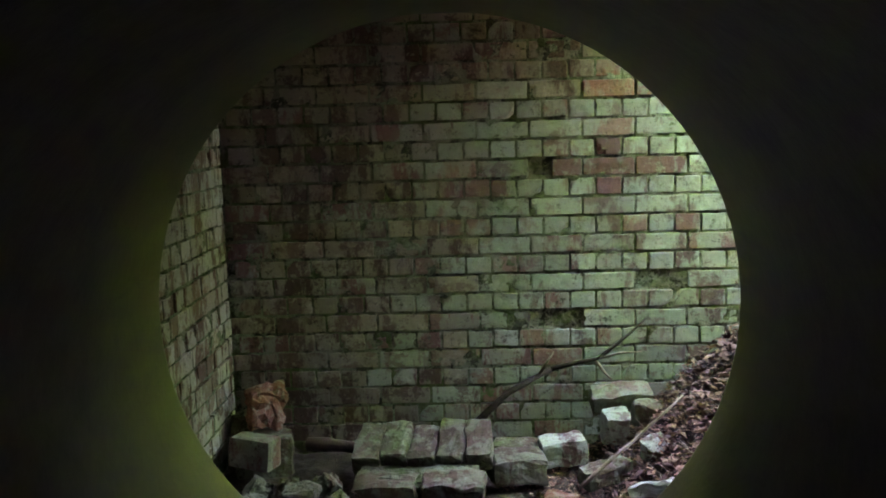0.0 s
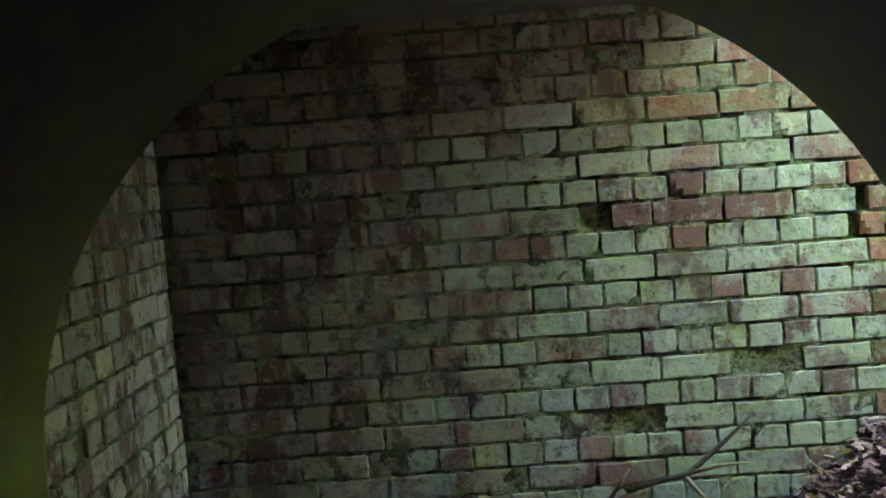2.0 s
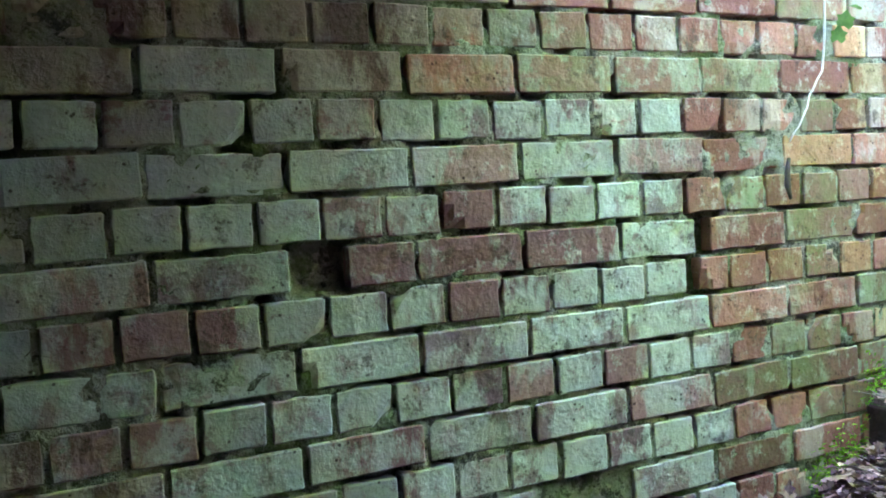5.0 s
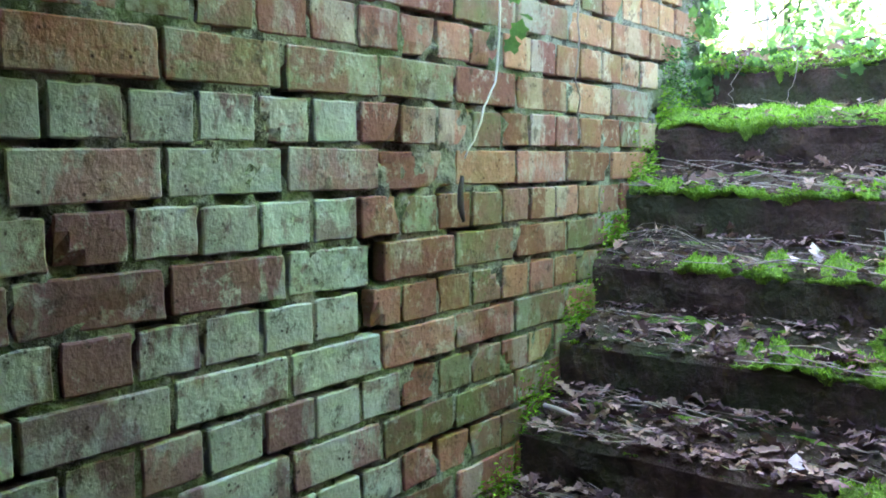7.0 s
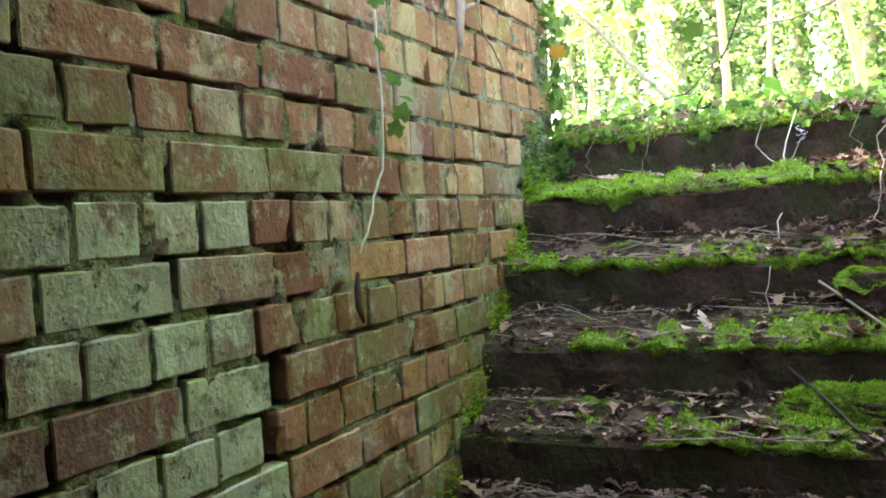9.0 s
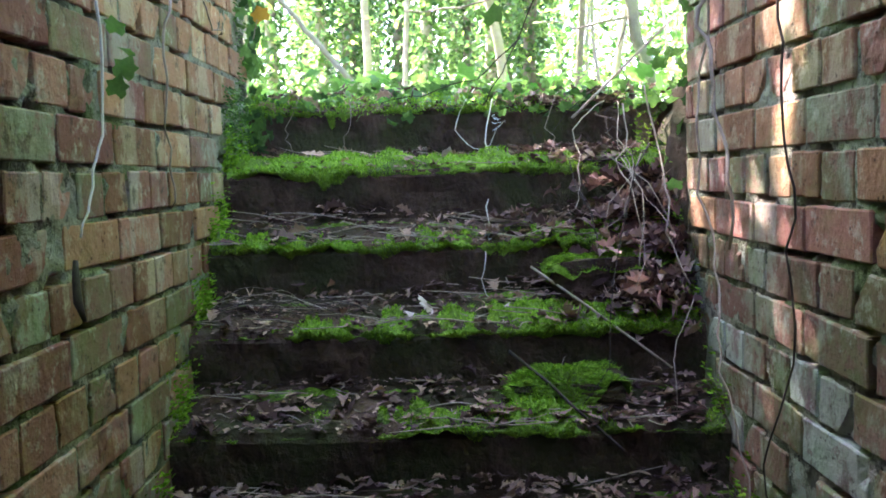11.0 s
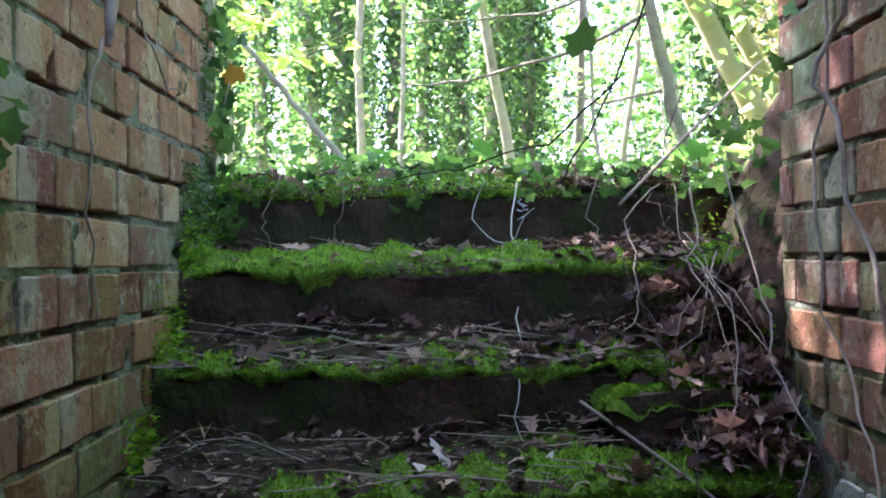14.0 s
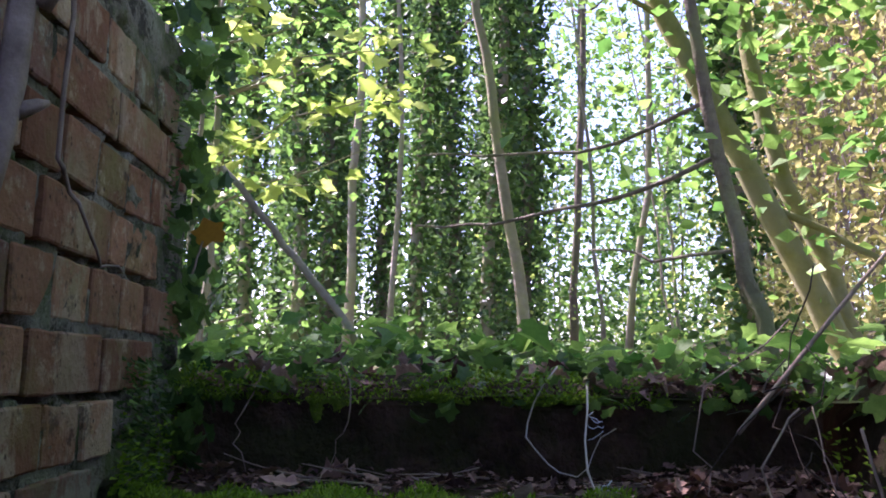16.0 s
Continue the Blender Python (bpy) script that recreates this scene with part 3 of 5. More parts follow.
def fallen_brickwork():
    """A lump of fallen wall: two courses still bonded, bricks on edge above."""
    root = tagged(new("fallen_brickwork"), "fallen lump of mossy brickwork lying on the landing floor", "rubble")
    root.matrix_basis = pose(-0.10, 3.44, 0.02, 4, -2, -4) @ Matrix.Diagonal((1.2, 1.1, 1.05, 1))
    rng = random.Random(5)
    bm = bmesh.new()
    worn_block(bm, (0.39, 0.30, 0.15), Matrix.Identity(3), (0, 0.0, 0.065), rng, 0.014)
    part("mortar_bed", bm, M_MORTAR, root)
    for i in range(2):
        bm = bmesh.new()
        worn_block(bm, (0.205, 0.115, 0.105), Euler((radians(8), radians(rng.uniform(-3, 3)), 0)).to_matrix(), (-0.105 + 0.218 * i, -0.135, 0.085), rng, 0.009)
        part("brick", bm, M_RUBBLE, root)
    for i in range(5):
        bm = bmesh.new()
        worn_block(bm, (0.086 + 0.008 * rng.random(), 0.20, 0.085), Euler((radians(17 + rng.uniform(-3, 3)), radians(rng.uniform(-4, 4)), radians(rng.uniform(-4, 4)))).to_matrix(), (-0.178 + 0.092 * i, 0.055, 0.165 + rng.uniform(-0.008, 0.008)), rng, 0.008)
        part("brick", bm, M_RUBBLE, root)
    return root


fallen_brickwork()
loose_brick((0.27, 3.44, 0.125), (0.22, 0.15, 0.11), (2, 4, 14), M_RUBBLE, "mossy brick lump lying on the dirt floor", 21)
loose_brick((0.47, 3.60, 0.13), (0.19, 0.13, 0.11), (0, -4, 6), M_BRICK_PALE, "pale green brick beside the mossy lump", 22)
loose_brick((0.30, 3.66, 0.10), (0.23, 0.12, 0.10), (4, 0, -8), M_RUBBLE, "brick half buried at the foot of the wall", 23)
loose_brick((0.74, 3.76, 0.30), (0.26, 0.10, 0.10), (24, -3, 2), M_RUBBLE, "algae-covered brick leaning against the wall", 24)
loose_brick((0.70, 3.68, 0.20), (0.11, 0.10, 0.14), (20, 0, 6), M_BRICK_PALE, "limewashed half brick leaning in the leaves", 25)
loose_brick((0.84, 3.70, 0.25), (0.12, 0.10, 0.11), (12, 8, -6), M_RUBBLE, "red half brick stuck in the leaf heap", 26)
loose_brick((0.62, 3.42, 0.10), (0.20, 0.10, 0.075), (0, -8, 20), M_RUBBLE, "dark brick sunk in dead leaves", 27)
loose_brick((0.83, 3.42, 0.20), (0.13, 0.09, 0.08), (10, -12, 28), M_BRICK_PALE, "green-washed brick end among the leaves", 28)
loose_brick((0.24, 3.16, 0.075), (0.09, 0.10, 0.08), (5, 0, 8), M_RUBBLE, "small mossy brick bat on the floor", 29)
loose_brick((0.43, 3.20, 0.07), (0.15, 0.09, 0.06), (3, 6, -25), M_BRICK_RED, "red brick bat in the leaf litter", 30)
loose_brick((0.75, 3.14, 0.15), (0.17, 0.07, 0.05), (-10, -20, -35), M_BRICK_PALE, "pale green slab of brick in the leaves", 31)
loose_brick((-0.80, 3.55, 0.17), (0.19, 0.11, 0.13), (-4, 3, -18), M_BRICK_PINK, "pinkish brick with a clean sawn top", 32, 0.003)
loose_brick((-0.79, 3.74, 0.30), (0.15, 0.10, 0.17), (6, 10, 30), M_BRICK_RED, "broken red brick standing against the corner", 33, 0.026)
loose_brick((-0.79, 3.68, 0.10), (0.24, 0.18, 0.20), (0, 0, 10), M_RUBBLE, "dark brick under the broken one", 34)
loose_brick((-0.91, 3.72, 0.14), (0.08, 0.10, 0.24), (0, 6, 12), M_RUBBLE, "dark upright brick in the corner", 35)
for k, (x, y, z, s) in enumerate(((-0.55, 3.22, 0.10, 0.13), (-0.46, 3.30, 0.12, 0.10), (-0.42, 3.17, 0.07, 0.11), (-0.62, 3.30, 0.10, 0.09), (-0.52, 3.10, 0.07, 0.10), (-0.36, 3.26, 0.08, 0.07), (-0.74, 3.30, 0.08, 0.12))):
    lump = loose_brick((x, y, z), (s, s * 0.8, s * 0.75), (k * 40, k * 25, k * 70), M_RUBBLE if k % 2 else M_MORTAR, "pale lump of broken mortar and stone", 40 + k, 0.014, "rubble_stone", "rubble")
    tagged(lump, group="rubble on the landing")


def rod(name, points, radii, mat, label, category, sides=8, smooth=True, group=""):
    v, f = tube(points, radii, sides)
    ob = new(name, mesh_of(name, v, f, mat, smooth))
    return tagged(ob, label, category, group)


M_IRON = mottled("rusty_iron", (0.03, 0.022, 0.02), (0.10, 0.06, 0.045), 20, None, rough=0.6, bscale=90, bstrength=0.4)
rod("iron_pipe", [(-0.60, 3.66, 0.155), (-0.50, 3.64, 0.16), (-0.49, 3.64, 0.16), (-0.34, 3.60, 0.15)], [0.03, 0.03, 0.024, 0.024], M_IRON, "short rusty iron pipe lying in the rubble", "pipe")
rod("wooden_stake", [(-0.18, 3.08, 0.07), (-0.02, 3.10, 0.09), (0.16, 3.14, 0.10)], [0.022, 0.025, 0.024], M_TWIG, "grey broken stake lying on the floor", "stake")


def fallen_branch():
    root = tagged(new("fallen_branch"), "dark fallen branch leaning on the brick wall", "branch")
    rng = random.Random(8)
    for pts, r in (([(0.02, 3.70, 0.13), (0.26, 3.80, 0.32), (0.45, 3.84, 0.41)], (0.017, 0.015, 0.012)), ([(0.45, 3.84, 0.41), (0.55, 3.85, 0.43), (0.66, 3.85, 0.45), (0.78, 3.86, 0.54), (0.87, 3.86, 0.62)], (0.011, 0.010, 0.009, 0.007, 0.004))):
        v, f = tube(pts, list(r), 8)
        ob = new("stem", mesh_of("stem", v, f, M_TWIG_DARK, True))
        ob.parent = root
    for pts in ([(0.40, 3.83, 0.39), (0.43, 3.80, 0.45), (0.46, 3.79, 0.50)], [(0.66, 3.85, 0.45), (0.75, 3.82, 0.48), (0.84, 3.80, 0.49)], [(0.65, 3.85, 0.44), (0.68, 3.80, 0.40), (0.71, 3.79, 0.37)]):
        v, f = tube(pts, [0.008, 0.006, 0.003], 6)
        ob = new("twig", mesh_of("twig", v, f, M_TWIG, True))
        ob.parent = root


fallen_branch()
rod("long_stick", wander((0.50, 3.28, 0.10), (0.93, 3.45, 0.40), 6, 0.006, random.Random(2)), [0.008, 0.008, 0.007, 0.007, 0.006, 0.005, 0.004], M_TWIG, "thin pale stick lying across the leaf heap", "stick")


# ---- moss, leaves and twigs on the steps ----
def step_under(x, y=3.3):
    """The height of the stair or floor at a place."""
    z = floor_height(x, y) if x < 1.6 else 0
    for i, (sx, sz) in enumerate(STEPS):
        if x >= sx:
            z = max(z, sz + tread_rise(x - sx, y, i))
    return z


def moss_mask(i, y, d):
    """How much moss grows on step i at y, d behind its nose: 0 to 1."""
    n = 0.5 + 0.7 * wave(y + i * 7.3, d * 2.0, 3.2, 2.0) + 0.5 * wave(y, d * 2 + i, 12, 8.0) + 0.4 * wave(y, d + i, 37, 5.0)
    fade = 1 - smooth_to(0.05, 0.13, d) * 0.9
    bias = (0, -0.9, -0.7, -0.45, -0.25, -0.12, 0.10, 0.18, 0.34, 0.02)[i] + (0.5 * smooth_to(3.25, 3.12, y) if i in (5, 6) and y > 2.95 else 0)
    return max(0.0, min(1.0, (n + bias - 0.38) * fade * 2.2))


def moss_skin(i, x, z, y, d):
    """A place on the moss cushion of step i: a hump on the tread, hanging over the nose where d is below 0."""
    m = moss_mask(i, y, max(d, 0))
    hump = m * (0.016 + 0.026 * smooth_to(0.0, 0.05, d)) * (1 + 0.5 * wave(y, d, 16, i)) + 0.005 * wave(y, d, 45, i)
    if d < 0:
        fall = -d / 0.03
        reach = m * max(0.0, 0.03 + 0.05 * wave(y, i, 7, 4) + 0.03 * wave(y, i, 29, 2))
        return (x + 0.008 - 0.02 * m * math.sin(math.pi * min(1.0, 0.35 + fall * 0.65)), y, z + hump - 0.012 - reach * fall)
    return (x + d - 0.012 * m * (1 - smooth_to(0.0, 0.03, d)), y, z + tread_rise(d, y, i) - 0.012 + hump)


def moss():
    rng = random.Random(14)
    for i in range(3, len(STEPS)):
        x, z = STEPS[i]
        deep = 0.16 if i < 8 else 0.3
        ny, nd = 110, 16
        cushion, tufts = Heap(), Heap()
        verts, faces = [], []
        for k in range(ny + 1):
            for j in range(nd + 1):
                y = FACE_S + 0.01 + (FACE_N - FACE_S - 0.02) * k / ny
                d = -0.03 + (deep + 0.03) * j / nd
                verts.append(moss_skin(i, x, z, y, d))
        for k in range(ny):
            for j in range(nd):
                a = k * (nd + 1) + j
                faces.append((a, a + nd + 1, a + nd + 2, a + 1))
        cushion.add(verts, faces)
        ob = new("moss", cushion.mesh("moss", M_MOSSBED, True))
        tagged(ob, "bright green moss cushion along the step's edge", "moss", kind="stuff")
        for _ in range(16000):
            y, d = rng.uniform(FACE_S + 0.02, FACE_N - 0.02), rng.uniform(-0.03, deep)
            m = moss_mask(i, y, max(d, 0))
            if rng.random() > m * 1.1:
                continue
            h = rng.uniform(0.002, 0.0075) * (0.5 + m)
            p = Vector(moss_skin(i, x, z, y, d))
            a = rng.uniform(0, math.tau)
            side = Vector((math.cos(a), math.sin(a), 0)) * 0.0022
            tip = p + Vector((rng.uniform(-0.007, 0.007) - (0.006 if d < 0.01 else 0), rng.uniform(-0.007, 0.007), h))
            tufts.add([p - side, p + side, tip], [(0, 1, 2)])
        if tufts.v:
            tagged(new("moss_tufts", tufts.mesh("moss_tufts", M_MOSS)), "fine upright moss shoots on the step", "moss", kind="stuff")


M_MOSSBED = mottled("moss_bed", (0.06, 0.12, 0.012), (0.19, 0.33, 0.03), 60, (0.05, 0.045, 0.03), 9, 0.95, 120, 1.0, 0.01, 0.6)
moss()


def mossy_block(at, size, turn_z, seed, label):
    """A broken lump of step under a shaggy, uneven cap of moss."""
    rng = random.Random(seed)
    root = tagged(new("mossy_block"), label, "stone")
    root.matrix_basis = pose(*at, rng.uniform(-6, 6), rng.uniform(-4, 8), turn_z)
    bm = bmesh.new()
    worn_block(bm, size, Matrix.Identity(3), (0, 0, 0), rng, 0.012)
    part("stone", bm, M_STEP, root)

    def skin(u, v):
        e = max(abs(u), abs(v)) ** 5
        grow = 1 + 0.16 * wave(u * 2 + seed, v * 2, 1.3, 3)
        drop = (0.035 + 0.04 * wave(u, v, 2.1, seed)) * e
        return Vector((u * size[0] / 2 * grow * (1 + 0.10 * e), v * size[1] / 2 * grow * (1 + 0.06 * e), size[2] / 2 + 0.012 + 0.030 * wave(u, v, 1.7, seed + 5) + 0.012 * wave(u, v, 5, seed) - drop))

    n = 22
    verts = [skin(j / n * 2 - 1, k / n * 2 - 1) for k in range(n + 1) for j in range(n + 1)]
    faces = [(k * (n + 1) + j, k * (n + 1) + j + 1, (k + 1) * (n + 1) + j + 1, (k + 1) * (n + 1) + j) for k in range(n) for j in range(n)]
    cap = new("moss_cap", mesh_of("moss_cap", verts, faces, M_MOSSBED, True))
    cap.parent = root
    tufts = Heap()
    for _ in range(4500):
        u, v = rng.uniform(-1, 1), rng.uniform(-1, 1)
        p = skin(u, v)
        a = rng.uniform(0, math.tau)
        s = Vector((math.cos(a), math.sin(a), 0)) * 0.0024
        tufts.add([p - s, p + s, p + Vector((u * 0.008 + rng.uniform(-0.007, 0.007), v * 0.008 + rng.uniform(-0.007, 0.007), rng.uniform(0.002, 0.007)))], [(0, 1, 2)])
    tf = tagged(new("moss_fuzz", tufts.mesh("moss_fuzz", M_MOSS)), kind="stuff")
    tf.parent = root


mossy_block((2.265, 2.955, 1.30), (0.13, 0.27, 0.10), 4, 3, "broken step stone capped with bright moss")
mossy_block((2.06, 3.085, 1.092), (0.10, 0.24, 0.05), -4, 4, "low broken stone covered in bright moss")


def corner_moss():
    """Moss creeping up the foot of the walls beside the treads."""
    rng = random.Random(61)
    tufts = Heap()
    for _ in range(8000):
        north = rng.random() < 0.72
        x = rng.uniform(1.55, 2.8)
        z = step_under(x, 3.85) + abs(rng.gauss(0, 0.06)) - 0.02
        if rng.random() > 0.45 + 0.9 * wave(x, z, 7, 4):
            continue
        out = abs(rng.gauss(0, 0.012))
        p = Vector((x, FACE_N + 0.003 - out, z)) if north else Vector((x, FACE_S - 0.003 + out, z))
        a = rng.uniform(0, math.tau)
        s = Vector((math.cos(a), 0, math.sin(a))) * 0.0035
        tufts.add([p - s, p + s, p + Vector((rng.uniform(-0.008, 0.008), (-1 if north else 1) * rng.uniform(0.004, 0.014), rng.uniform(-0.002, 0.008)))], [(0, 1, 2)])
    tagged(new("wall_moss", tufts.mesh("wall_moss", M_MOSS)), "moss creeping up the foot of the stair walls", "moss", kind="stuff")
    edge = Heap()
    for _ in range(6500):
        x, z = 2.50 + abs(rng.gauss(0, 0.12)), rng.uniform(1.45, 2.3)
        if x > 2.82 or (z > 1.8 and x < 2.66) or rng.random() > 0.5 + 0.8 * wave(x, z, 9, 2):
            continue
        p = Vector((x, FACE_N + 0.012 - abs(rng.gauss(0, 0.012)), z))
        a = rng.uniform(0, math.tau)
        s = Vector((math.cos(a), 0, math.sin(a))) * 0.004
        edge.add([p - s, p + s, p + Vector((rng.uniform(-0.008, 0.008), -rng.uniform(0.004, 0.015), rng.uniform(-0.01, 0.004)))], [(0, 1, 2)])
    tagged(new("wall_end_moss", edge.mesh("wall_end_moss", M_LEAF_DARK)), "moss over the ragged end of the brick wall", "moss", kind="stuff")


corner_moss()


def litter_density(x, y):
    """Dead leaves lie thick in the corner by the south wall and on the lowest steps."""
    if x < 1.45:
        return smooth_to(0.35, 1.0, x) * 0.9 + 0.04
    corner = smooth_to(3.35, 2.85, y)
    low = 1 - smooth_to(1.6, 2.1, x)
    if x > 2.45 and y > 3.15:
        return 0.1
    return min(1.0, 0.2 + 0.9 * corner * smooth_to(2.05, 2.25, x) + 0.75 * low + 0.22 * corner)


def litter():
    rng = random.Random(31)
    heaps = [Heap() for _ in range(3)]
    count = 0
    while count < 5000:
        x, y = rng.uniform(0.1, 2.9), rng.uniform(FACE_S + 0.03, FACE_N - 0.03)
        if rng.random() > litter_density(x, y):
            continue
        count += 1
        size = rng.uniform(0.02, 0.05) if rng.random() < 0.86 else rng.uniform(0.05, 0.078)
        verts, faces = dead_leaf(rng, size, rng.uniform(0.4, 1.3))
        lift = rng.uniform(0.006, 0.03)
        if x > 2.1 and y < 3.1:
            lift += rng.uniform(0, 0.045) * smooth_to(3.12, 2.86, y) * smooth_to(2.5, 2.4, x)
        if x < 1.6:
            lift += rng.uniform(0, 0.05) * smooth_to(0.6, 1.2, x)
        base = floor_height(x, y) if x < 1.04 else max(floor_height(min(x, 1.45), y) if x < 1.5 else 0, step_under(x, y))
        heaps[count % 3].add(placed(verts, turned(rng, 0.22), Vector((x, y, base + lift))), faces)
    for h in heaps:
        tagged(new("leaf_litter", h.mesh("leaf_litter", M_LITTER)), "drift of dry brown oak leaves on the steps and floor", "dead leaves", kind="stuff")
    heap = Heap()
    for _ in range(330):
        x, y = rng.uniform(2.10, 2.44), FACE_S + 0.02 + abs(rng.gauss(0, 0.10))
        mound = 0.09 * smooth_to(3.12, 2.84, y) * smooth_to(2.04, 2.2, x) * smooth_to(2.46, 2.34, x)
        verts, faces = dead_leaf(rng, rng.uniform(0.03, 0.068), rng.uniform(0.9, 2.2))
        slope = 0.5 * (step_under(x, y) + step_under(x + 0.09, y))
        heap.add(placed(verts, turned(rng, 0.42), Vector((x, y, slope + mound * rng.uniform(0.45, 1.0) + 0.01))), faces)
    tagged(new("leaf_heap", heap.mesh("leaf_heap", M_LITTER)), "heap of curled purple-brown leaves against the stair wall", "dead leaves", kind="stuff")
    crumbs = Heap()
    for _ in range(15000):
        x, y = rng.uniform(0.2, 2.85), rng.uniform(FACE_S + 0.02, FACE_N - 0.02)
        v, f = small_leaf(rng.uniform(0.006, 0.022), rng)
        base = floor_height(x, y) if x < 1.04 else max(floor_height(min(x, 1.45), y) if x < 1.5 else 0, step_under(x, y))
        crumbs.add(placed(v, turned(rng, 0.3), Vector((x, y, base + rng.uniform(0.004, 0.014)))), f)
    tagged(new("leaf_crumbs", crumbs.mesh("leaf_crumbs", M_LITTER)), "crumbled leaf fragments scattered over the steps", "dead leaves", kind="stuff")
    twigs = Heap()
    for _ in range(750):
        x, y = rng.uniform(0.5, 2.8), rng.uniform(FACE_S + 0.08, FACE_N - 0.06)
        if x > 2.45 and rng.random() < 0.75:
            continue
        a = rng.choice((rng.gauss(math.pi / 2, 0.5), rng.uniform(0, math.tau)))
        ln = rng.uniform(0.04, 0.2)
        base = (floor_height(x, y) if x < 1.04 else step_under(x, y)) + 0.012
        d = Vector((math.cos(a), math.sin(a), rng.uniform(-0.02, 0.2))) * ln
        d.x = max(-0.05, min(0.12, d.x))
        v, f = tube(wander((x, y, base), Vector((x, y, base)) + d, 3, 0.004, rng), [0.0016, 0.0015, 0.0013, 0.001], 4)
        twigs.add(v, f)
    tagged(new("twig_litter", twigs.mesh("twig_litter", M_TWIG)), "scatter of thin dry twigs on the steps", "twigs", kind="stuff")


litter()


def stem_tangle():
    """Thin bleached climber stems fallen over the leaf heap by the stair wall."""
    rng = random.Random(61)
    pale, dark = Heap(), Heap()
    for k in range(9):
        x, y = rng.uniform(2.05, 2.7), FACE_S + 0.03 + abs(rng.gauss(0, 0.12))
        z = step_under(x, y) + rng.uniform(0.05, 0.22)
        ln = rng.uniform(0.15, 0.42)
        x2, y2 = x - ln * rng.uniform(0.3, 0.9), min(3.3, max(FACE_S + 0.02, y + rng.gauss(0, 0.10)))
        z2 = max(step_under(x2, y2) + 0.02, z - ln * rng.uniform(0.5, 1.0))
        v, f = tube(wander((x, y, z), (x2, y2, z2), 7, 0.012, rng, rng.uniform(-0.05, 0.02)), [rng.uniform(0.0009, 0.0021)] * 8, 5)
        (pale if k % 3 else dark).add(v, f)
    tagged(new("stem_tangle", pale.mesh("stem_tangle", M_TWIG, True)), "tangle of bleached climber stems over the leaf heap", "stems", kind="stuff")
    tagged(new("root_tangle", dark.mesh("root_tangle", M_TWIG_DARK, True)), "dark roots straggling through the leaf heap", "roots", kind="stuff")


stem_tangle()
rod("stick", wander((2.25, 3.137, 1.335), (2.0, 2.872, 1.145), 5, 0.003, random.Random(4)), [0.003, 0.003, 0.0029, 0.0028, 0.0026, 0.0022], M_TWIG, "pale straight stick lying down across two steps", "stick", group="sticks on the stairs")
rod("stick", wander((2.10, 3.201, 1.168), (1.90, 2.993, 1.005), 5, 0.004, random.Random(5)), [0.0036, 0.0036, 0.0034, 0.0032, 0.003, 0.0026], M_TWIG_DARK, "crooked brown stick leaning over the lower steps", "stick", group="sticks on the stairs")
rod("stick", wander((2.64, 2.98, 1.70), (2.86, 2.58, 2.06), 6, 0.004, random.Random(6)), [0.004] * 5 + [0.0035, 0.003], M_TWIG, "pale stick leaning from the top step onto the bank", "stick", group="sticks on the stairs")
rod("stick", wander((1.80, 3.86, 0.91), (1.82, 3.66, 0.88), 4, 0.004, random.Random(7)), [0.006, 0.006, 0.005, 0.004, 0.003], M_TWIG, "short stick lying beside the brick wall", "stick", group="sticks on the stairs")


# ---- hanging stems and ivy ----
def hanging(points, r, label, mat=None, seed=0, name="hanging_stem", stray=0.011):
    rng = random.Random(seed)
    fine = []
    for a, b in zip(points, points[1:]):
        fine += wander(a, b, 4, stray, rng)[:-1]
    fine.append(Vector(points[-1]))
    n = len(fine)
    return rod(name, fine, [r * (1 - 0.5 * i / n) for i in range(n)], mat or M_TWIG, label, "stem", 6, group="hanging stems")


hanging([(2.79, 3.19, 1.77), (2.60, 3.21, 1.60), (2.44, 3.23, 1.47), (2.27, 3.24, 1.36), (2.23, 3.22, 1.25)], 0.0019, "pale rootlet hanging down the middle of the stairs", M_STEM, seed=1)
hanging([(2.80, 3.24, 1.80), (2.76, 3.30, 1.68), (2.72, 3.22, 1.62), (2.70, 3.16, 1.70)], 0.0016, "looping pale rootlet on the top riser", M_STEM, seed=2)
hanging([(2.79, 3.75, 1.79), (2.76, 3.78, 1.68), (2.72, 3.76, 1.62)], 0.0015, "thin root hanging over the top riser", seed=3)
hanging([(2.79, 3.62, 1.80), (2.75, 3.60, 1.70), (2.74, 3.63, 1.62)], 0.0015, "thin root hanging over the top riser", seed=4)
hanging([(2.0, 2.79, 2.3), (1.92, 2.80, 2.0), (1.97, 2.80, 1.92), (2.0, 2.80, 1.81), (1.96, 2.80, 1.70), (1.87, 2.80, 1.56), (1.86, 2.80, 1.40)], 0.006, "thick bare climbing stem on the brick wall", seed=5)
hanging([(1.62, 2.785, 2.3), (1.62, 2.79, 1.96), (1.65, 2.79, 1.79), (1.62, 2.79, 1.60), (1.61, 2.79, 1.42), (1.63, 2.79, 1.15), (1.64, 2.79, 0.95)], 0.003, "thin dark climbing stem on the brick wall", M_TWIG_DARK, seed=6)
hanging([(2.02, 2.80, 2.1), (2.06, 2.80, 1.75), (2.0, 2.82, 1.5), (1.89, 2.82, 1.37), (1.80, 2.84, 1.25), (1.70, 2.84, 1.12), (1.62, 2.86, 0.95)], 0.003, "pale creeper trailing down beside the steps", seed=7)
hanging([(2.3, 2.86, 1.75), (2.2, 2.84, 1.55), (2.1, 2.86, 1.42), (1.98, 2.84, 1.32)], 0.0024, "grey runner drooping over the leaf drift", seed=8)
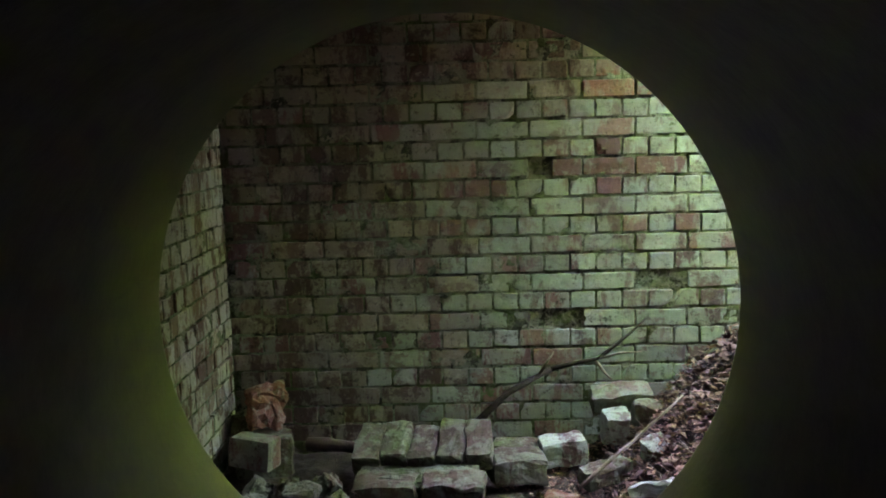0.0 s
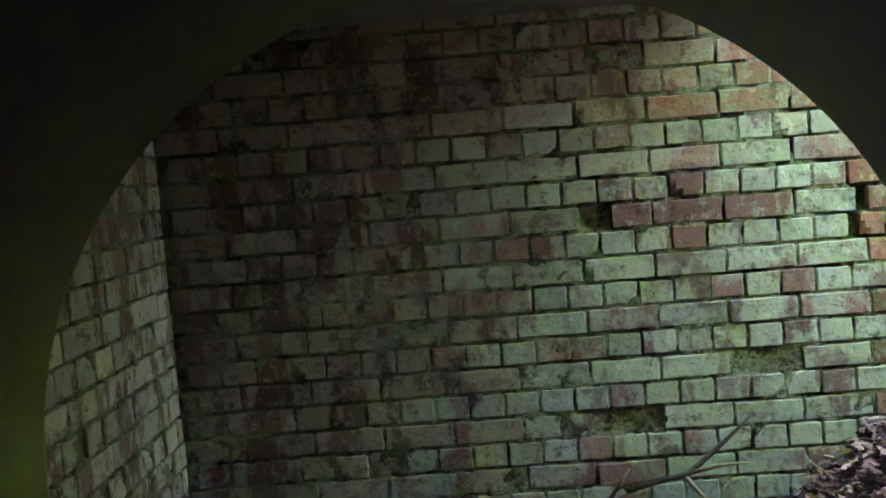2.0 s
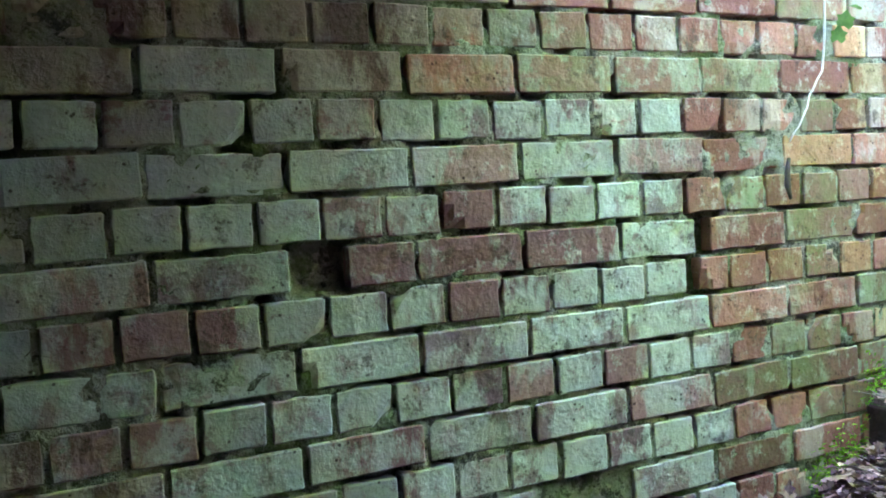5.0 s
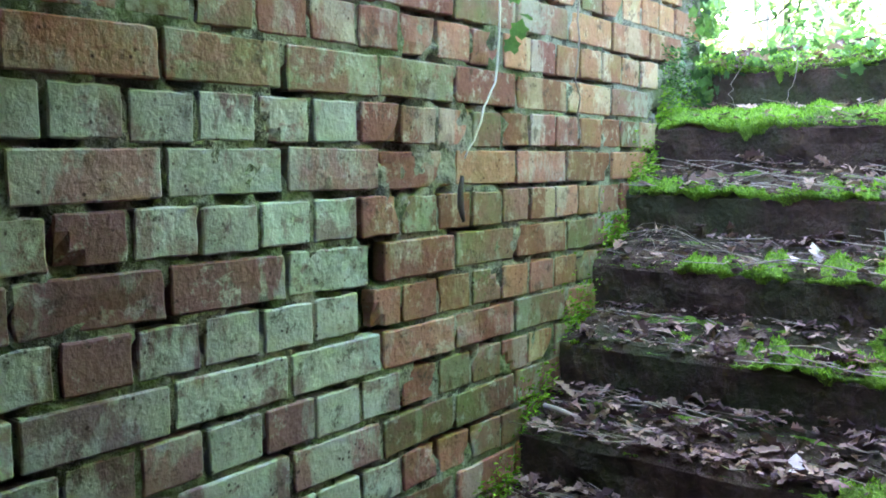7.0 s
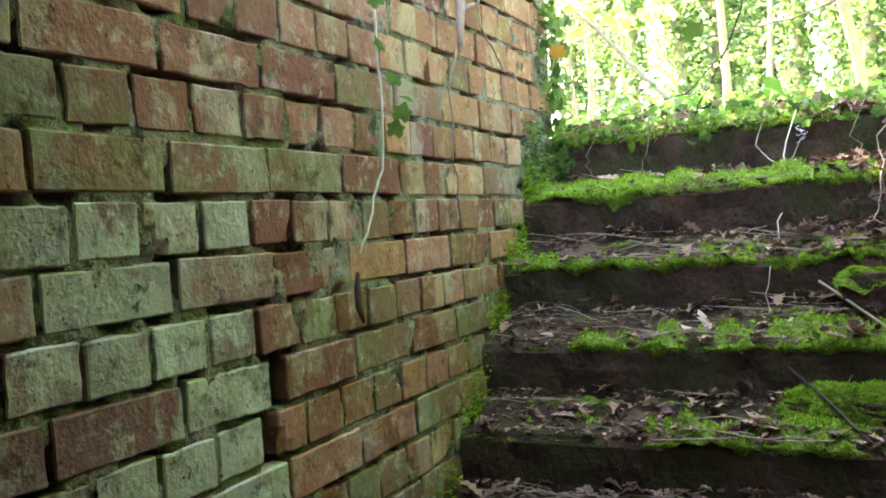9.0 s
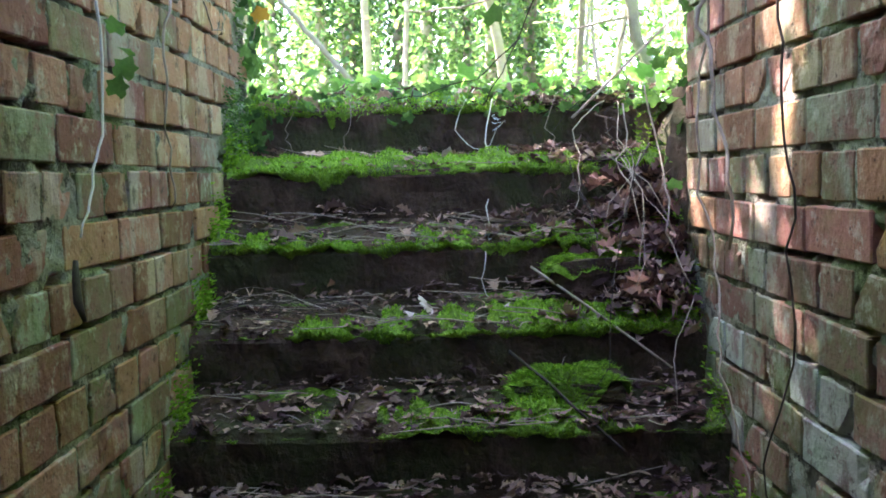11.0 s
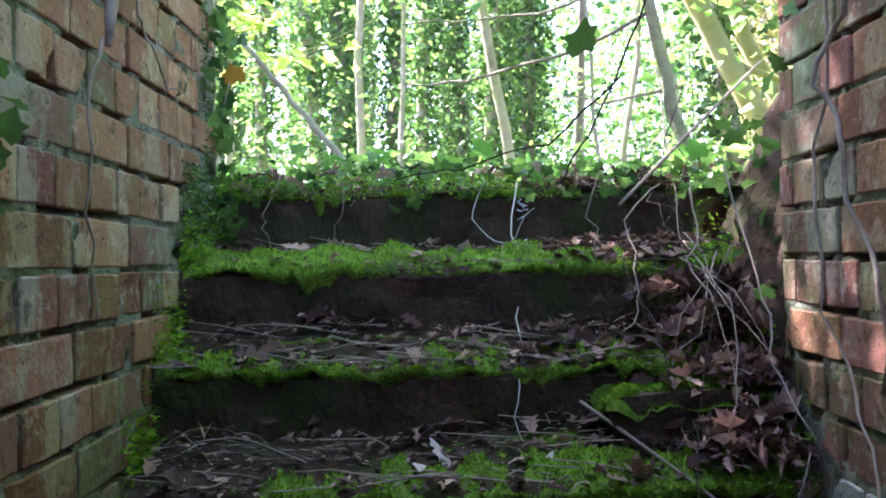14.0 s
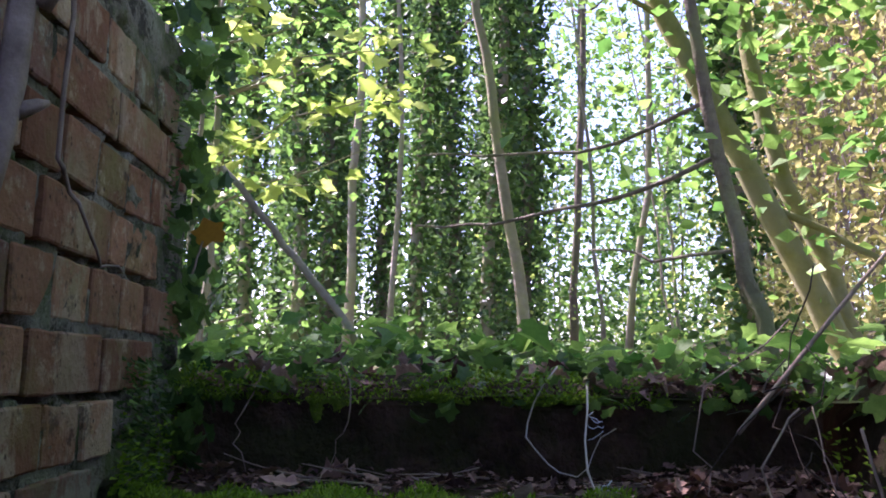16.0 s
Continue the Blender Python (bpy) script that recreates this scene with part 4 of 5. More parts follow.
hanging([(2.45, 2.88, 1.72), (2.34, 2.92, 1.58), (2.24, 2.90, 1.50), (2.12, 2.92, 1.30)], 0.0024, "grey runner drooping over the leaf drift", seed=9)
hanging([(2.6, 2.9, 1.74), (2.5, 3.0, 1.66), (2.38, 3.0, 1.52), (2.30, 3.05, 1.45)], 0.002, "thin runner over the upper steps", seed=10)
for k in range(9):
    g = random.Random(70 + k)
    x = g.uniform(2.1, 2.75)
    hanging([(x + 0.1, 2.80 + g.uniform(0, 0.1), step_under(x) + g.uniform(0.2, 0.4)), (x + g.uniform(-0.1, 0.1), 2.86 + g.uniform(0, 0.2), step_under(x) + g.uniform(0.05, 0.2)), (x - 0.15, 2.85 + g.uniform(0, 0.3), step_under(x - 0.15) + 0.01)], 0.0015, "tangled grey runner at the side of the stairs", M_TWIG if k % 3 == 0 else M_TWIG_DARK, seed=80 + k, stray=0.03)



M_SCRAP = mottled("faded_netting", (0.42, 0.50, 0.55), (0.62, 0.68, 0.70), 40, None, rough=0.7, bscale=90, bstrength=0.5)


def netting_scrap(at, size, seed):
    """A crumpled twist of faded netting: a few looped strands."""
    rng = random.Random(seed)
    heap = Heap()
    for _ in range(4):
        a = Vector(at) + Vector((rng.gauss(0, size * 0.5), rng.gauss(0, size * 0.5), rng.gauss(0, size)))
        b = Vector(at) + Vector((rng.gauss(0, size * 0.5), rng.gauss(0, size * 0.5), rng.gauss(0, size)))
        v, f = tube(wander(a, b, 5, size * 0.3, rng), 0.0009, 4)
        heap.add(v, f)
    tagged(new("netting_scrap", heap.mesh("netting_scrap", M_SCRAP)), "small twist of faded blue netting caught on the roots", "scrap", "netting scraps on the stairs")


netting_scrap((2.755, 3.18, 1.70), 0.018, 1)
netting_scrap((2.62, 3.19, 1.615), 0.02, 2)
netting_scrap((2.33, 3.23, 1.41), 0.012, 3)


def brush_pile():
    """Dry bramble twigs arched over the tread beside the brick wall."""
    rng = random.Random(44)
    root = tagged(new("twig_pile"), "small pile of dry arched twigs beside the brick wall", "twigs")
    for k in range(26):
        y0, y1 = sorted((rng.uniform(3.55, 3.88), rng.uniform(3.50, 3.88)))
        x0, x1 = rng.uniform(2.13, 2.25), rng.uniform(2.13, 2.25)
        z = 1.245 + rng.uniform(0.0, 0.02)
        v, f = tube(wander((x0, y0, z), (x1, y1, z + rng.uniform(0, 0.02)), 6, 0.006, rng, -rng.uniform(0.0, 0.045)), rng.uniform(0.0006, 0.0012), 4)
        ob = new("twig", mesh_of("twig", v, f, M_TWIG if k % 3 == 0 else M_TWIG_DARK))
        ob.parent = root


brush_pile()
for k, (x, y) in enumerate(((2.20, 3.47), (2.18, 3.42), (2.21, 3.38), (2.17, 3.20), (2.19, 3.16), (2.36, 3.22), (2.58, 3.70), (2.60, 3.33), (2.57, 3.22), (1.80, 3.30), (1.84, 3.10), (1.66, 3.45), (1.70, 3.25))):
    g = random.Random(200 + k)
    lv, lf = dead_leaf(g, g.uniform(0.065, 0.095), g.uniform(0.5, 1.1))
    leaf = new("dead_leaf", mesh_of("dead_leaf", placed(lv, turned(g, 0.25), Vector((0, 0, 0))), lf, M_LEAF_PALE))
    leaf.location = (x, y, step_under(x, y) + 0.018)
    tagged(leaf, "large pale curled oak leaf on the step", "dead leaf", "large pale leaves")


def ivy_spray(stem, leaves, size, label, seed, stem_r=0.003, leaf_mat=None, stem_mat=None):
    """A stem that carries separate ivy leaves."""
    rng = random.Random(seed)
    root = tagged(new("ivy_shoot"), label, "ivy")
    fine = []
    for a, b in zip(stem, stem[1:]):
        fine += wander(a, b, 4, 0.004, rng)[:-1]
    fine.append(Vector(stem[-1]))
    v, f = tube(fine, [stem_r * (1 - 0.4 * i / len(fine)) for i in range(len(fine))], 6)
    ob = new("stem", mesh_of("stem", v, f, stem_mat or M_TWIG, True))
    ob.parent = root
    for at, s in leaves:
        lv, lf = ivy_leaf(rng, s * size)
        turn = Euler((rng.uniform(0.6, 1.5), rng.uniform(-0.4, 0.4), rng.uniform(-0.9, 0.9) + math.pi / 2)).to_matrix()
        leaf = new("leaf", mesh_of("leaf", placed(lv, turn, Vector(at)), lf, leaf_mat or M_LEAF_DARK, True))
        leaf.parent = root
    return root


ivy_spray([(1.63, 3.87, 2.30), (1.62, 3.87, 1.95), (1.625, 3.87, 1.80), (1.61, 3.87, 1.63), (1.56, 3.87, 1.55), (1.503, 3.87, 1.476)], [((1.66, 3.86, 1.80), 0.9), ((1.66, 3.85, 1.73), 1.0), ((1.65, 3.86, 1.70), 0.9), ((1.62, 3.86, 1.86), 0.8), ((1.59, 3.86, 1.98), 1.0), ((1.60, 3.85, 1.94), 0.8), ((1.72, 3.86, 1.77), 0.7)], 0.042, "pale ivy stem with a few leaves hanging on the brick wall", 2, 0.0029, M_LEAF_DARK, M_STEM)
rod("root_stub", wander((1.515, 3.885, 1.44), (1.50, 3.87, 1.35), 3, 0.004, random.Random(1)), [0.004, 0.006, 0.007, 0.003], M_TWIG_DARK, "dark stub of a root in a brick joint", "root")
dead_vine = tagged(new("dead_vine"), "thick grey dead vine hanging down the brick wall", "vine")
for vine_part, vine_pts, vine_r in (("stem", wander((2.0, 3.86, 1.91), (2.10, 3.85, 2.45), 8, 0.003, random.Random(3)), [0.005, 0.010, 0.013, 0.0125, 0.0145, 0.0135, 0.015, 0.0145, 0.016]), ("knot", [(2.045, 3.85, 2.12), (2.04, 3.835, 2.135), (2.035, 3.825, 2.15)], [0.011, 0.008, 0.004]), ("knot", [(2.025, 3.855, 2.01), (2.035, 3.84, 2.02), (2.045, 3.835, 2.025)], [0.009, 0.006, 0.003])):
    vine_v, vine_f = tube(vine_pts, vine_r, 8)
    vine_ob = new(vine_part, mesh_of(vine_part, vine_v, vine_f, M_TWIG, True))
    vine_ob.parent = dead_vine
hanging([(2.0, 3.87, 1.92), (1.97, 3.88, 1.80), (1.99, 3.88, 1.62), (1.985, 3.885, 1.5)], 0.003, "thin dead tendril under the thick stem", seed=12)
hanging([(2.15, 3.87, 2.3), (2.16, 3.87, 2.0), (2.20, 3.86, 1.96), (2.28, 3.86, 1.90), (2.34, 3.86, 1.90)], 0.003, "thin ivy tendril on the brick wall", seed=13)
ivy_spray([(1.60, 3.05, 2.35), (1.53, 3.14, 2.0), (1.50, 3.19, 1.82), (1.50, 3.22, 1.745), (1.50, 3.25, 1.69), (1.50, 3.27, 1.655)], [((1.51, 3.18, 1.885), 1.15), ((1.50, 3.15, 1.90), 1.0), ((1.45, 3.255, 1.765), 0.95), ((1.53, 3.13, 1.97), 1.0), ((1.56, 3.09, 2.1), 0.9)], 0.036, "dark ivy shoot hanging over the stairs", 4, 0.0013, None, M_TWIG_DARK)
hanging([(1.50, 3.215, 1.75), (1.50, 3.28, 1.69), (1.50, 3.36, 1.668), (1.50, 3.42, 1.66)], 0.0012, "thin bare side shoot of the hanging ivy", M_TWIG_DARK, seed=15, stray=0.003)
M_LEAF_AMBER = leaf_material("amber_leaf", (0.38, 0.17, 0.02), (0.45, 0.25, 0.03), 0.4)
ivy_spray([(2.62, 3.84, 1.93), (2.63, 3.83, 1.98), (2.63, 3.82, 2.02)], [((2.63, 3.815, 1.985), 1.0)], 0.055, "single amber ivy leaf at the end of the wall", 6, 0.002, M_LEAF_AMBER)


def ivy_patch(count, where, size, label, seed, mat, facing=None):
    rng = random.Random(seed)
    heap = Heap()
    for _ in range(count):
        p = where(rng)
        if p is None:
            continue
        v, f = ivy_leaf(rng, rng.uniform(0.55, 1.1) * size)
        turn = Euler((rng.gauss(0, 0.45) + (facing or 0), rng.gauss(0, 0.4), rng.uniform(0, math.tau) if not facing else rng.gauss(math.pi / 2, 0.8))).to_matrix()
        heap.add(placed(v, turn, Vector(p)), f)
    return tagged(new("ivy", heap.mesh("ivy", mat)), label, "ivy", kind="stuff")


def on_wall_end(rng):
    z = rng.uniform(1.55, 2.45)
    x = 2.80 - abs(rng.gauss(0, 0.10)) + 0.08 * rng.random()
    return (x, FACE_N - 0.01 - abs(rng.gauss(0, 0.025)), z) if rng.random() < 0.8 else (2.82, rng.uniform(FACE_N, FACE_N + 0.2), z)


def on_lip(rng):
    y = rng.uniform(2.35, 4.2)
    x = 2.84 + abs(rng.gauss(0, 0.6))
    return (x, y, ground_height(x, y) + rng.uniform(0.01, 0.075))


def on_wall_top(rng):
    x = rng.uniform(1.6, 2.85)
    return (x, FACE_N + rng.uniform(-0.03, 0.24), TOP + rng.uniform(-0.03, 0.10))


def on_south_end(rng):
    z = rng.uniform(1.5, 2.3)
    return (END_S + rng.uniform(-0.08, 0.35), FACE_S + rng.uniform(-0.15, 0.03), z) if rng.random() < 0.6 else None


ivy_patch(170, on_wall_end, 0.042, "ivy leaves climbing the ragged end of the brick wall", 1, M_LEAF_DARK, 1.3)
# The same lip ivy twice: a dark copy and one coloured as sunlit.
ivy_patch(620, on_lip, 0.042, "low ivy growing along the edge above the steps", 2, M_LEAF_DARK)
ivy_patch(380, on_lip, 0.036, "fresh green ivy above the steps, sunlight put into its colour", 3, M_LEAF)
ivy_patch(200, on_wall_top, 0.05, "ivy and moss on the top of the brick wall", 4, M_LEAF_DARK)
def over_lip(rng):
    y = rng.uniform(2.6, 3.9)
    return (2.78 + rng.uniform(-0.05, 0.07), y, 1.765 + 0.03 * wave(y, 0, 5, 3) + rng.uniform(-0.05, 0.04))


def on_clearing(rng):
    x, y = rng.uniform(2.95, 3.9), rng.uniform(2.0, 4.2)
    return (x, y, ground_height(x, y) + rng.uniform(0.05, 0.13) + 0.05 * smooth_to(3.0, 2.2, y))


def lip_clumps():
    """Moss and dead leaves bulging unevenly over the edge of the top step."""
    rng = random.Random(52)
    tufts, dead = Heap(), Heap()
    for _ in range(6000):
        y = rng.uniform(FACE_S, FACE_N)
        grow = 0.18 + 1.0 * wave(y, 1, 4.5, 6) + 0.8 * wave(y, 2, 15, 6)
        if rng.random() > grow:
            continue
        u = rng.random()
        p = Vector((2.79 - 0.03 * math.sin(u * 3) * grow, y, 1.725 + 0.05 * u + 0.02 * grow))
        a = rng.uniform(0, math.tau)
        sd = Vector((math.cos(a) * 0.003, math.sin(a) * 0.003, 0))
        tufts.add([p - sd, p + sd, p + Vector((-rng.uniform(0.002, 0.012), rng.uniform(-0.006, 0.006), rng.uniform(-0.008, 0.008)))], [(0, 1, 2)])
    for _ in range(80):
        y = rng.uniform(2.6, 3.88)
        v, f = dead_leaf(rng, rng.uniform(0.025, 0.065), rng.uniform(0.6, 1.6))
        dead.add(placed(v, turned(rng, 0.5), Vector((2.81 + rng.uniform(-0.03, 0.12), y, 1.79 + rng.uniform(-0.02, 0.02)))), f)
    tagged(new("lip_moss", tufts.mesh("lip_moss", M_MOSS)), "ragged moss hanging over the edge of the top step", "moss", kind="stuff")
    tagged(new("lip_leaves", dead.mesh("lip_leaves", M_LITTER)), "dead leaves caught in the ivy above the top step", "dead leaves", kind="stuff")


lip_clumps()
ivy_patch(120, over_lip, 0.04, "dark ivy hanging over the top riser", 7, M_LEAF_DARK, 0.9)
ivy_patch(150, on_clearing, 0.075, "broad fresh leaves in the sun beyond the stair head", 8, M_LEAF)
ivy_patch(170, on_south_end, 0.045, "ivy over the roots at the end of the stair wall", 5, M_LEAF_DARK, 1.0)


# ---- the wood ----
def leaf_cloud(heap, centre, spread, count, size, rng, gap=None):
    for _ in range(count):
        p = Vector(centre) + Vector((rng.gauss(0, spread[0]), rng.gauss(0, spread[1]), rng.gauss(0, spread[2])))
        if gap and gap(p):
            continue
        v, f = small_leaf(size * rng.uniform(0.6, 1.3), rng)
        heap.add(placed(v, turned(rng, 0.6), p), f)


def make_tree(label, height, radius, lean, crown_from, crown_leaves, leaf_size, mats, seed, ivy=0, limbs=6, spread=0.5):
    """A tapered trunk with limbs, a broken crown of single leaves and, if asked, a sleeve of ivy."""
    rng = random.Random(seed)
    root = tagged(new("tree"), label, "tree")
    n = 12
    pts, off = [], Vector((0, 0, 0))
    for i in range(n + 1):
        f = i / n
        off += Vector((rng.gauss(0, 0.05), rng.gauss(0, 0.05), 0)) * (height / 9)
        pts.append(Vector((lean[0] * f, lean[1] * f, height * f - 0.1)) + off)
    v, f = tube(pts, [radius * (1.25 if i == 0 else 1.0) * (1 - 0.72 * i / n) for i in range(n + 1)], 9)
    ob = new("trunk", mesh_of("trunk", v, f, mats[0], True))
    ob.parent = root
    crown = Heap()
    for k in range(limbs):
        f = crown_from + (0.97 - crown_from) * (k + rng.random() * 0.7) / limbs
        at = pts[min(n, int(f * n))]
        a = rng.uniform(0, math.tau)
        ln = rng.uniform(0.5, 1.2) * spread * 2.2
        tip = at + Vector((math.cos(a) * ln, math.sin(a) * ln, rng.uniform(0.1, 0.7) * ln))
        path = wander(at, tip, 4, 0.05 * ln, rng)
        v, fc = tube(path, [radius * 0.35, radius * 0.28, radius * 0.2, radius * 0.12, radius * 0.05], 5)
        lb = new("limb", mesh_of("limb", v, fc, mats[0], True))
        lb.parent = root
        for c in path[1:]:
            leaf_cloud(crown, c, (spread * 0.3, spread * 0.3, spread * 0.18), crown_leaves // (limbs * 4), leaf_size, rng)
    if crown.v:
        ob = new("crown", crown.mesh("crown", mats[1]))
        ob.parent = root
    if ivy:
        sleeve = Heap()
        for _ in range(ivy):
            f = rng.random() ** 0.85 * 0.72
            i = min(n - 1, int(f * n))
            c = pts[i].lerp(pts[i + 1], f * n - i)
            a = rng.uniform(0, math.tau)
            r = radius + abs(rng.gauss(0, 0.13)) * (1.1 - 0.5 * f)
            v, fc = small_leaf(rng.uniform(0.06, 0.11), rng)
            sleeve.add(placed(v, turned(rng, 0.9), c + Vector((math.cos(a) * r, math.sin(a) * r, 0))), fc)
        ob = new("ivy_sleeve", sleeve.mesh("ivy_sleeve", M_LEAF_DARK))
        ob.parent = root
    return root


def limb_tree(label, stems, mat, leaves=()):
    """A near tree given by the run of its stems."""
    root = tagged(new("tree"), label, "tree")
    rng = random.Random(len(stems) * 7)
    for k, (pts, r0, r1) in enumerate(stems):
        fine = []
        for a, b in zip(pts, pts[1:]):
            fine += wander(a, b, 3, 0.012, rng)[:-1]
        fine.append(Vector(pts[-1]))
        n = len(fine) - 1
        v, f = tube(fine, [r0 + (r1 - r0) * i / n for i in range(n + 1)], 9)
        ob = new("trunk" if k == 0 else "limb", mesh_of("trunk", v, f, mat, True))
        ob.parent = root
    if leaves:
        heap = Heap()
        for c, s, count, size in leaves:
            leaf_cloud(heap, c, s, count, size, rng)
        ob = new("crown", heap.mesh("crown", M_LEAF))
        ob.parent = root
    return root


M_BARK_PALE = mottled("pale_bark", (0.17, 0.15, 0.11), (0.32, 0.29, 0.21), 10, (0.22, 0.24, 0.10), 3, 0.9, 40, 0.6, 0.01)
M_BARK_GREEN = mottled("mossy_bark", (0.15, 0.15, 0.055), (0.28, 0.27, 0.11), 9, (0.20, 0.20, 0.12), 4, 0.9, 40, 0.6, 0.01)
limb_tree("slender grey sapling leaning over the clearing", [([(5.5, 2.95, 1.7), (5.5, 3.0, 2.3), (5.5, 3.12, 3.0), (5.52, 3.22, 3.6), (5.5, 3.5, 6.5)], 0.034, 0.018)], M_BARK_PALE, [((5.5, 3.5, 6.0), (0.6, 0.6, 0.6), 500, 0.08)])
limb_tree("dark leaning sapling with long side branches", [([(3.6, 2.54, 1.75), (3.6, 2.60, 2.05), (3.62, 2.66, 2.4), (3.62, 2.73, 2.85), (3.6, 2.9, 4.5)], 0.026, 0.014),
          ([(3.62, 2.66, 2.40), (3.9, 2.95, 2.31), (4.1, 3.25, 2.27), (4.2, 3.5, 2.28)], 0.008, 0.004), ([(3.62, 2.7, 2.55), (3.9, 3.0, 2.47), (4.1, 3.3, 2.5), (4.2, 3.5, 2.52)], 0.007, 0.003), ([(3.6, 2.58, 2.14), (3.8, 2.8, 2.12), (4.0, 2.95, 2.18)], 0.007, 0.003)], M_BARK)
limb_tree("thick leaning coppice tree with mossy yellow-green bark", [([(5.3, 1.42, 1.7), (5.3, 1.55, 2.0), (5.3, 1.77, 2.45), (5.3, 2.05, 3.0), (5.3, 2.31, 3.5), (5.2, 3.2, 5.6)], 0.07, 0.045),
          ([(5.4, 1.35, 1.8), (5.4, 1.50, 2.3), (5.4, 1.72, 2.73), (5.4, 1.84, 3.2), (5.4, 1.9, 3.7), (5.4, 2.1, 6.0)], 0.05, 0.035), ([(5.3, 1.85, 2.6), (5.2, 1.5, 2.4), (5.1, 1.3, 2.2)], 0.02, 0.012), ([(5.3, 2.31, 3.5), (5.1, 2.7, 3.6), (4.9, 3.2, 3.55)], 0.015, 0.006)], M_BARK_GREEN, [((5.2, 2.9, 4.9), (0.7, 0.8, 0.5), 420, 0.065), ((5.0, 2.9, 3.6), (0.3, 0.4, 0.15), 110, 0.045)])
limb_tree("pale dead pole leaning in the undergrowth", [([(3.7, 4.05, 2.35), (3.8, 3.91, 2.19), (3.85, 3.8, 2.05), (3.9, 3.66, 1.85)], 0.009, 0.013)], M_BARK_PALE)



def sycamore_spray(label, branches, seed):
    """A young tree whose lobed leaves hang in level tiers along thin branches."""
    rng = random.Random(seed)
    root = tagged(new("sapling"), label, "tree")
    crown = Heap()
    for k, pts in enumerate(branches):
        fine = []
        for a, b in zip(pts, pts[1:]):
            fine += wander(a, b, 4, 0.012, rng)[:-1]
        fine.append(Vector(pts[-1]))
        n = len(fine) - 1
        r = 0.014 if k == 0 else 0.005
        v, f = tube(fine, [r * (1 - 0.75 * i / n) for i in range(n + 1)], 6)
        ob = new("trunk" if k == 0 else "branch", mesh_of("branch", v, f, M_BARK_PALE, True))
        ob.parent = root
        if k == 0:
            continue
        for p in fine[2:]:
            for _ in range(rng.randint(2, 5)):
                lv, lf = ivy_leaf(rng, rng.uniform(0.05, 0.095))
                turn = Euler((rng.gauss(-0.25, 0.3), rng.gauss(0, 0.3), rng.uniform(0, math.tau))).to_matrix()
                crown.add(placed(lv, turn, p + Vector((rng.gauss(0, 0.10), rng.gauss(0, 0.07), rng.gauss(0, 0.022)))), lf)
    ob = new("crown", crown.mesh("crown", M_LEAF_YOUNG, True))
    ob.parent = root
    return root


sycamore_spray("sycamore sapling with tiers of sunlit yellow-green leaves", [
    [(4.75, 4.35, 1.72), (4.72, 4.38, 2.5), (4.65, 4.3, 3.2), (4.6, 4.2, 4.6)],
    [(4.72, 4.38, 2.35), (4.65, 4.1, 2.5), (4.6, 3.85, 2.52)],
    [(4.72, 4.36, 2.62), (4.6, 4.0, 2.76), (4.55, 3.72, 2.82), (4.5, 3.56, 2.86)],
    [(4.7, 4.34, 2.85), (4.6, 4.0, 3.0), (4.6, 3.7, 3.04), (4.55, 3.4, 3.02)],
    [(4.68, 4.32, 3.05), (4.4, 4.15, 3.12), (4.2, 4.1, 3.1)],
    [(4.7, 4.36, 2.45), (4.4, 4.2, 2.55), (4.15, 4.05, 2.53)],
    [(4.7, 4.36, 2.7), (4.9, 4.6, 2.8), (5.0, 4.8, 2.82)]], 3)

kinds = [
    make_tree("slender pale woodland tree with sparse spring leaves", 9.5, 0.04, (0.3, 0.2), 0.4, 900, 0.06, (M_BARK_PALE, M_LEAF), 1, 0, 9, 0.7),
    make_tree("slender grey woodland tree with sparse spring leaves", 11.0, 0.055, (-0.4, 0.3), 0.4, 950, 0.062, (M_BARK, M_LEAF), 2, 0, 9, 0.8),
    make_tree("tall woodland tree clad in dark ivy", 11.5, 0.085, (0.2, -0.3), 0.4, 600, 0.06, (M_BARK, M_LEAF), 3, 6000, 7, 0.8),
    make_tree("woodland tree with a trunk wrapped in ivy", 10.0, 0.07, (-0.3, -0.2), 0.4, 600, 0.058, (M_BARK_PALE, M_LEAF), 4, 4600, 7, 0.7),
    make_tree("bushy hazel sapling with bright young leaves", 3.6, 0.022, (0.3, 0.2), 0.15, 900, 0.055, (M_BARK_PALE, M_LEAF), 5, 0, 10, 0.55),
    make_tree("thin pole of a tree with few leaves", 8.5, 0.028, (0.5, -0.4), 0.4, 450, 0.055, (M_BARK_PALE, M_LEAF), 6, 0, 6, 0.6),
]
HOME = [(8.3, 3.97), (12.3, 1.5), (11.0, 2.19), (10.0, 3.47), (5.6, 4.6), (8.8, 3.82)]
# the ivy-clad trunks that stand out behind the clearing: kind, x, y, size
STANDING = [(2, 12.5, 2.53, 1.0), (3, 9.0, 4.56, 0.9), (2, 12.0, 4.5, 1.1), (2, 13.0, 3.84, 0.95), (2, 14.0, 2.97, 1.05), (3, 10.5, 5.23, 1.0), (3, 15.5, 4.9, 1.1)]
for ob, (x, y) in zip(kinds, HOME):
    ob.location = (x, y, ground_height(x, y))
    ob["group"] = "trees of the wood"


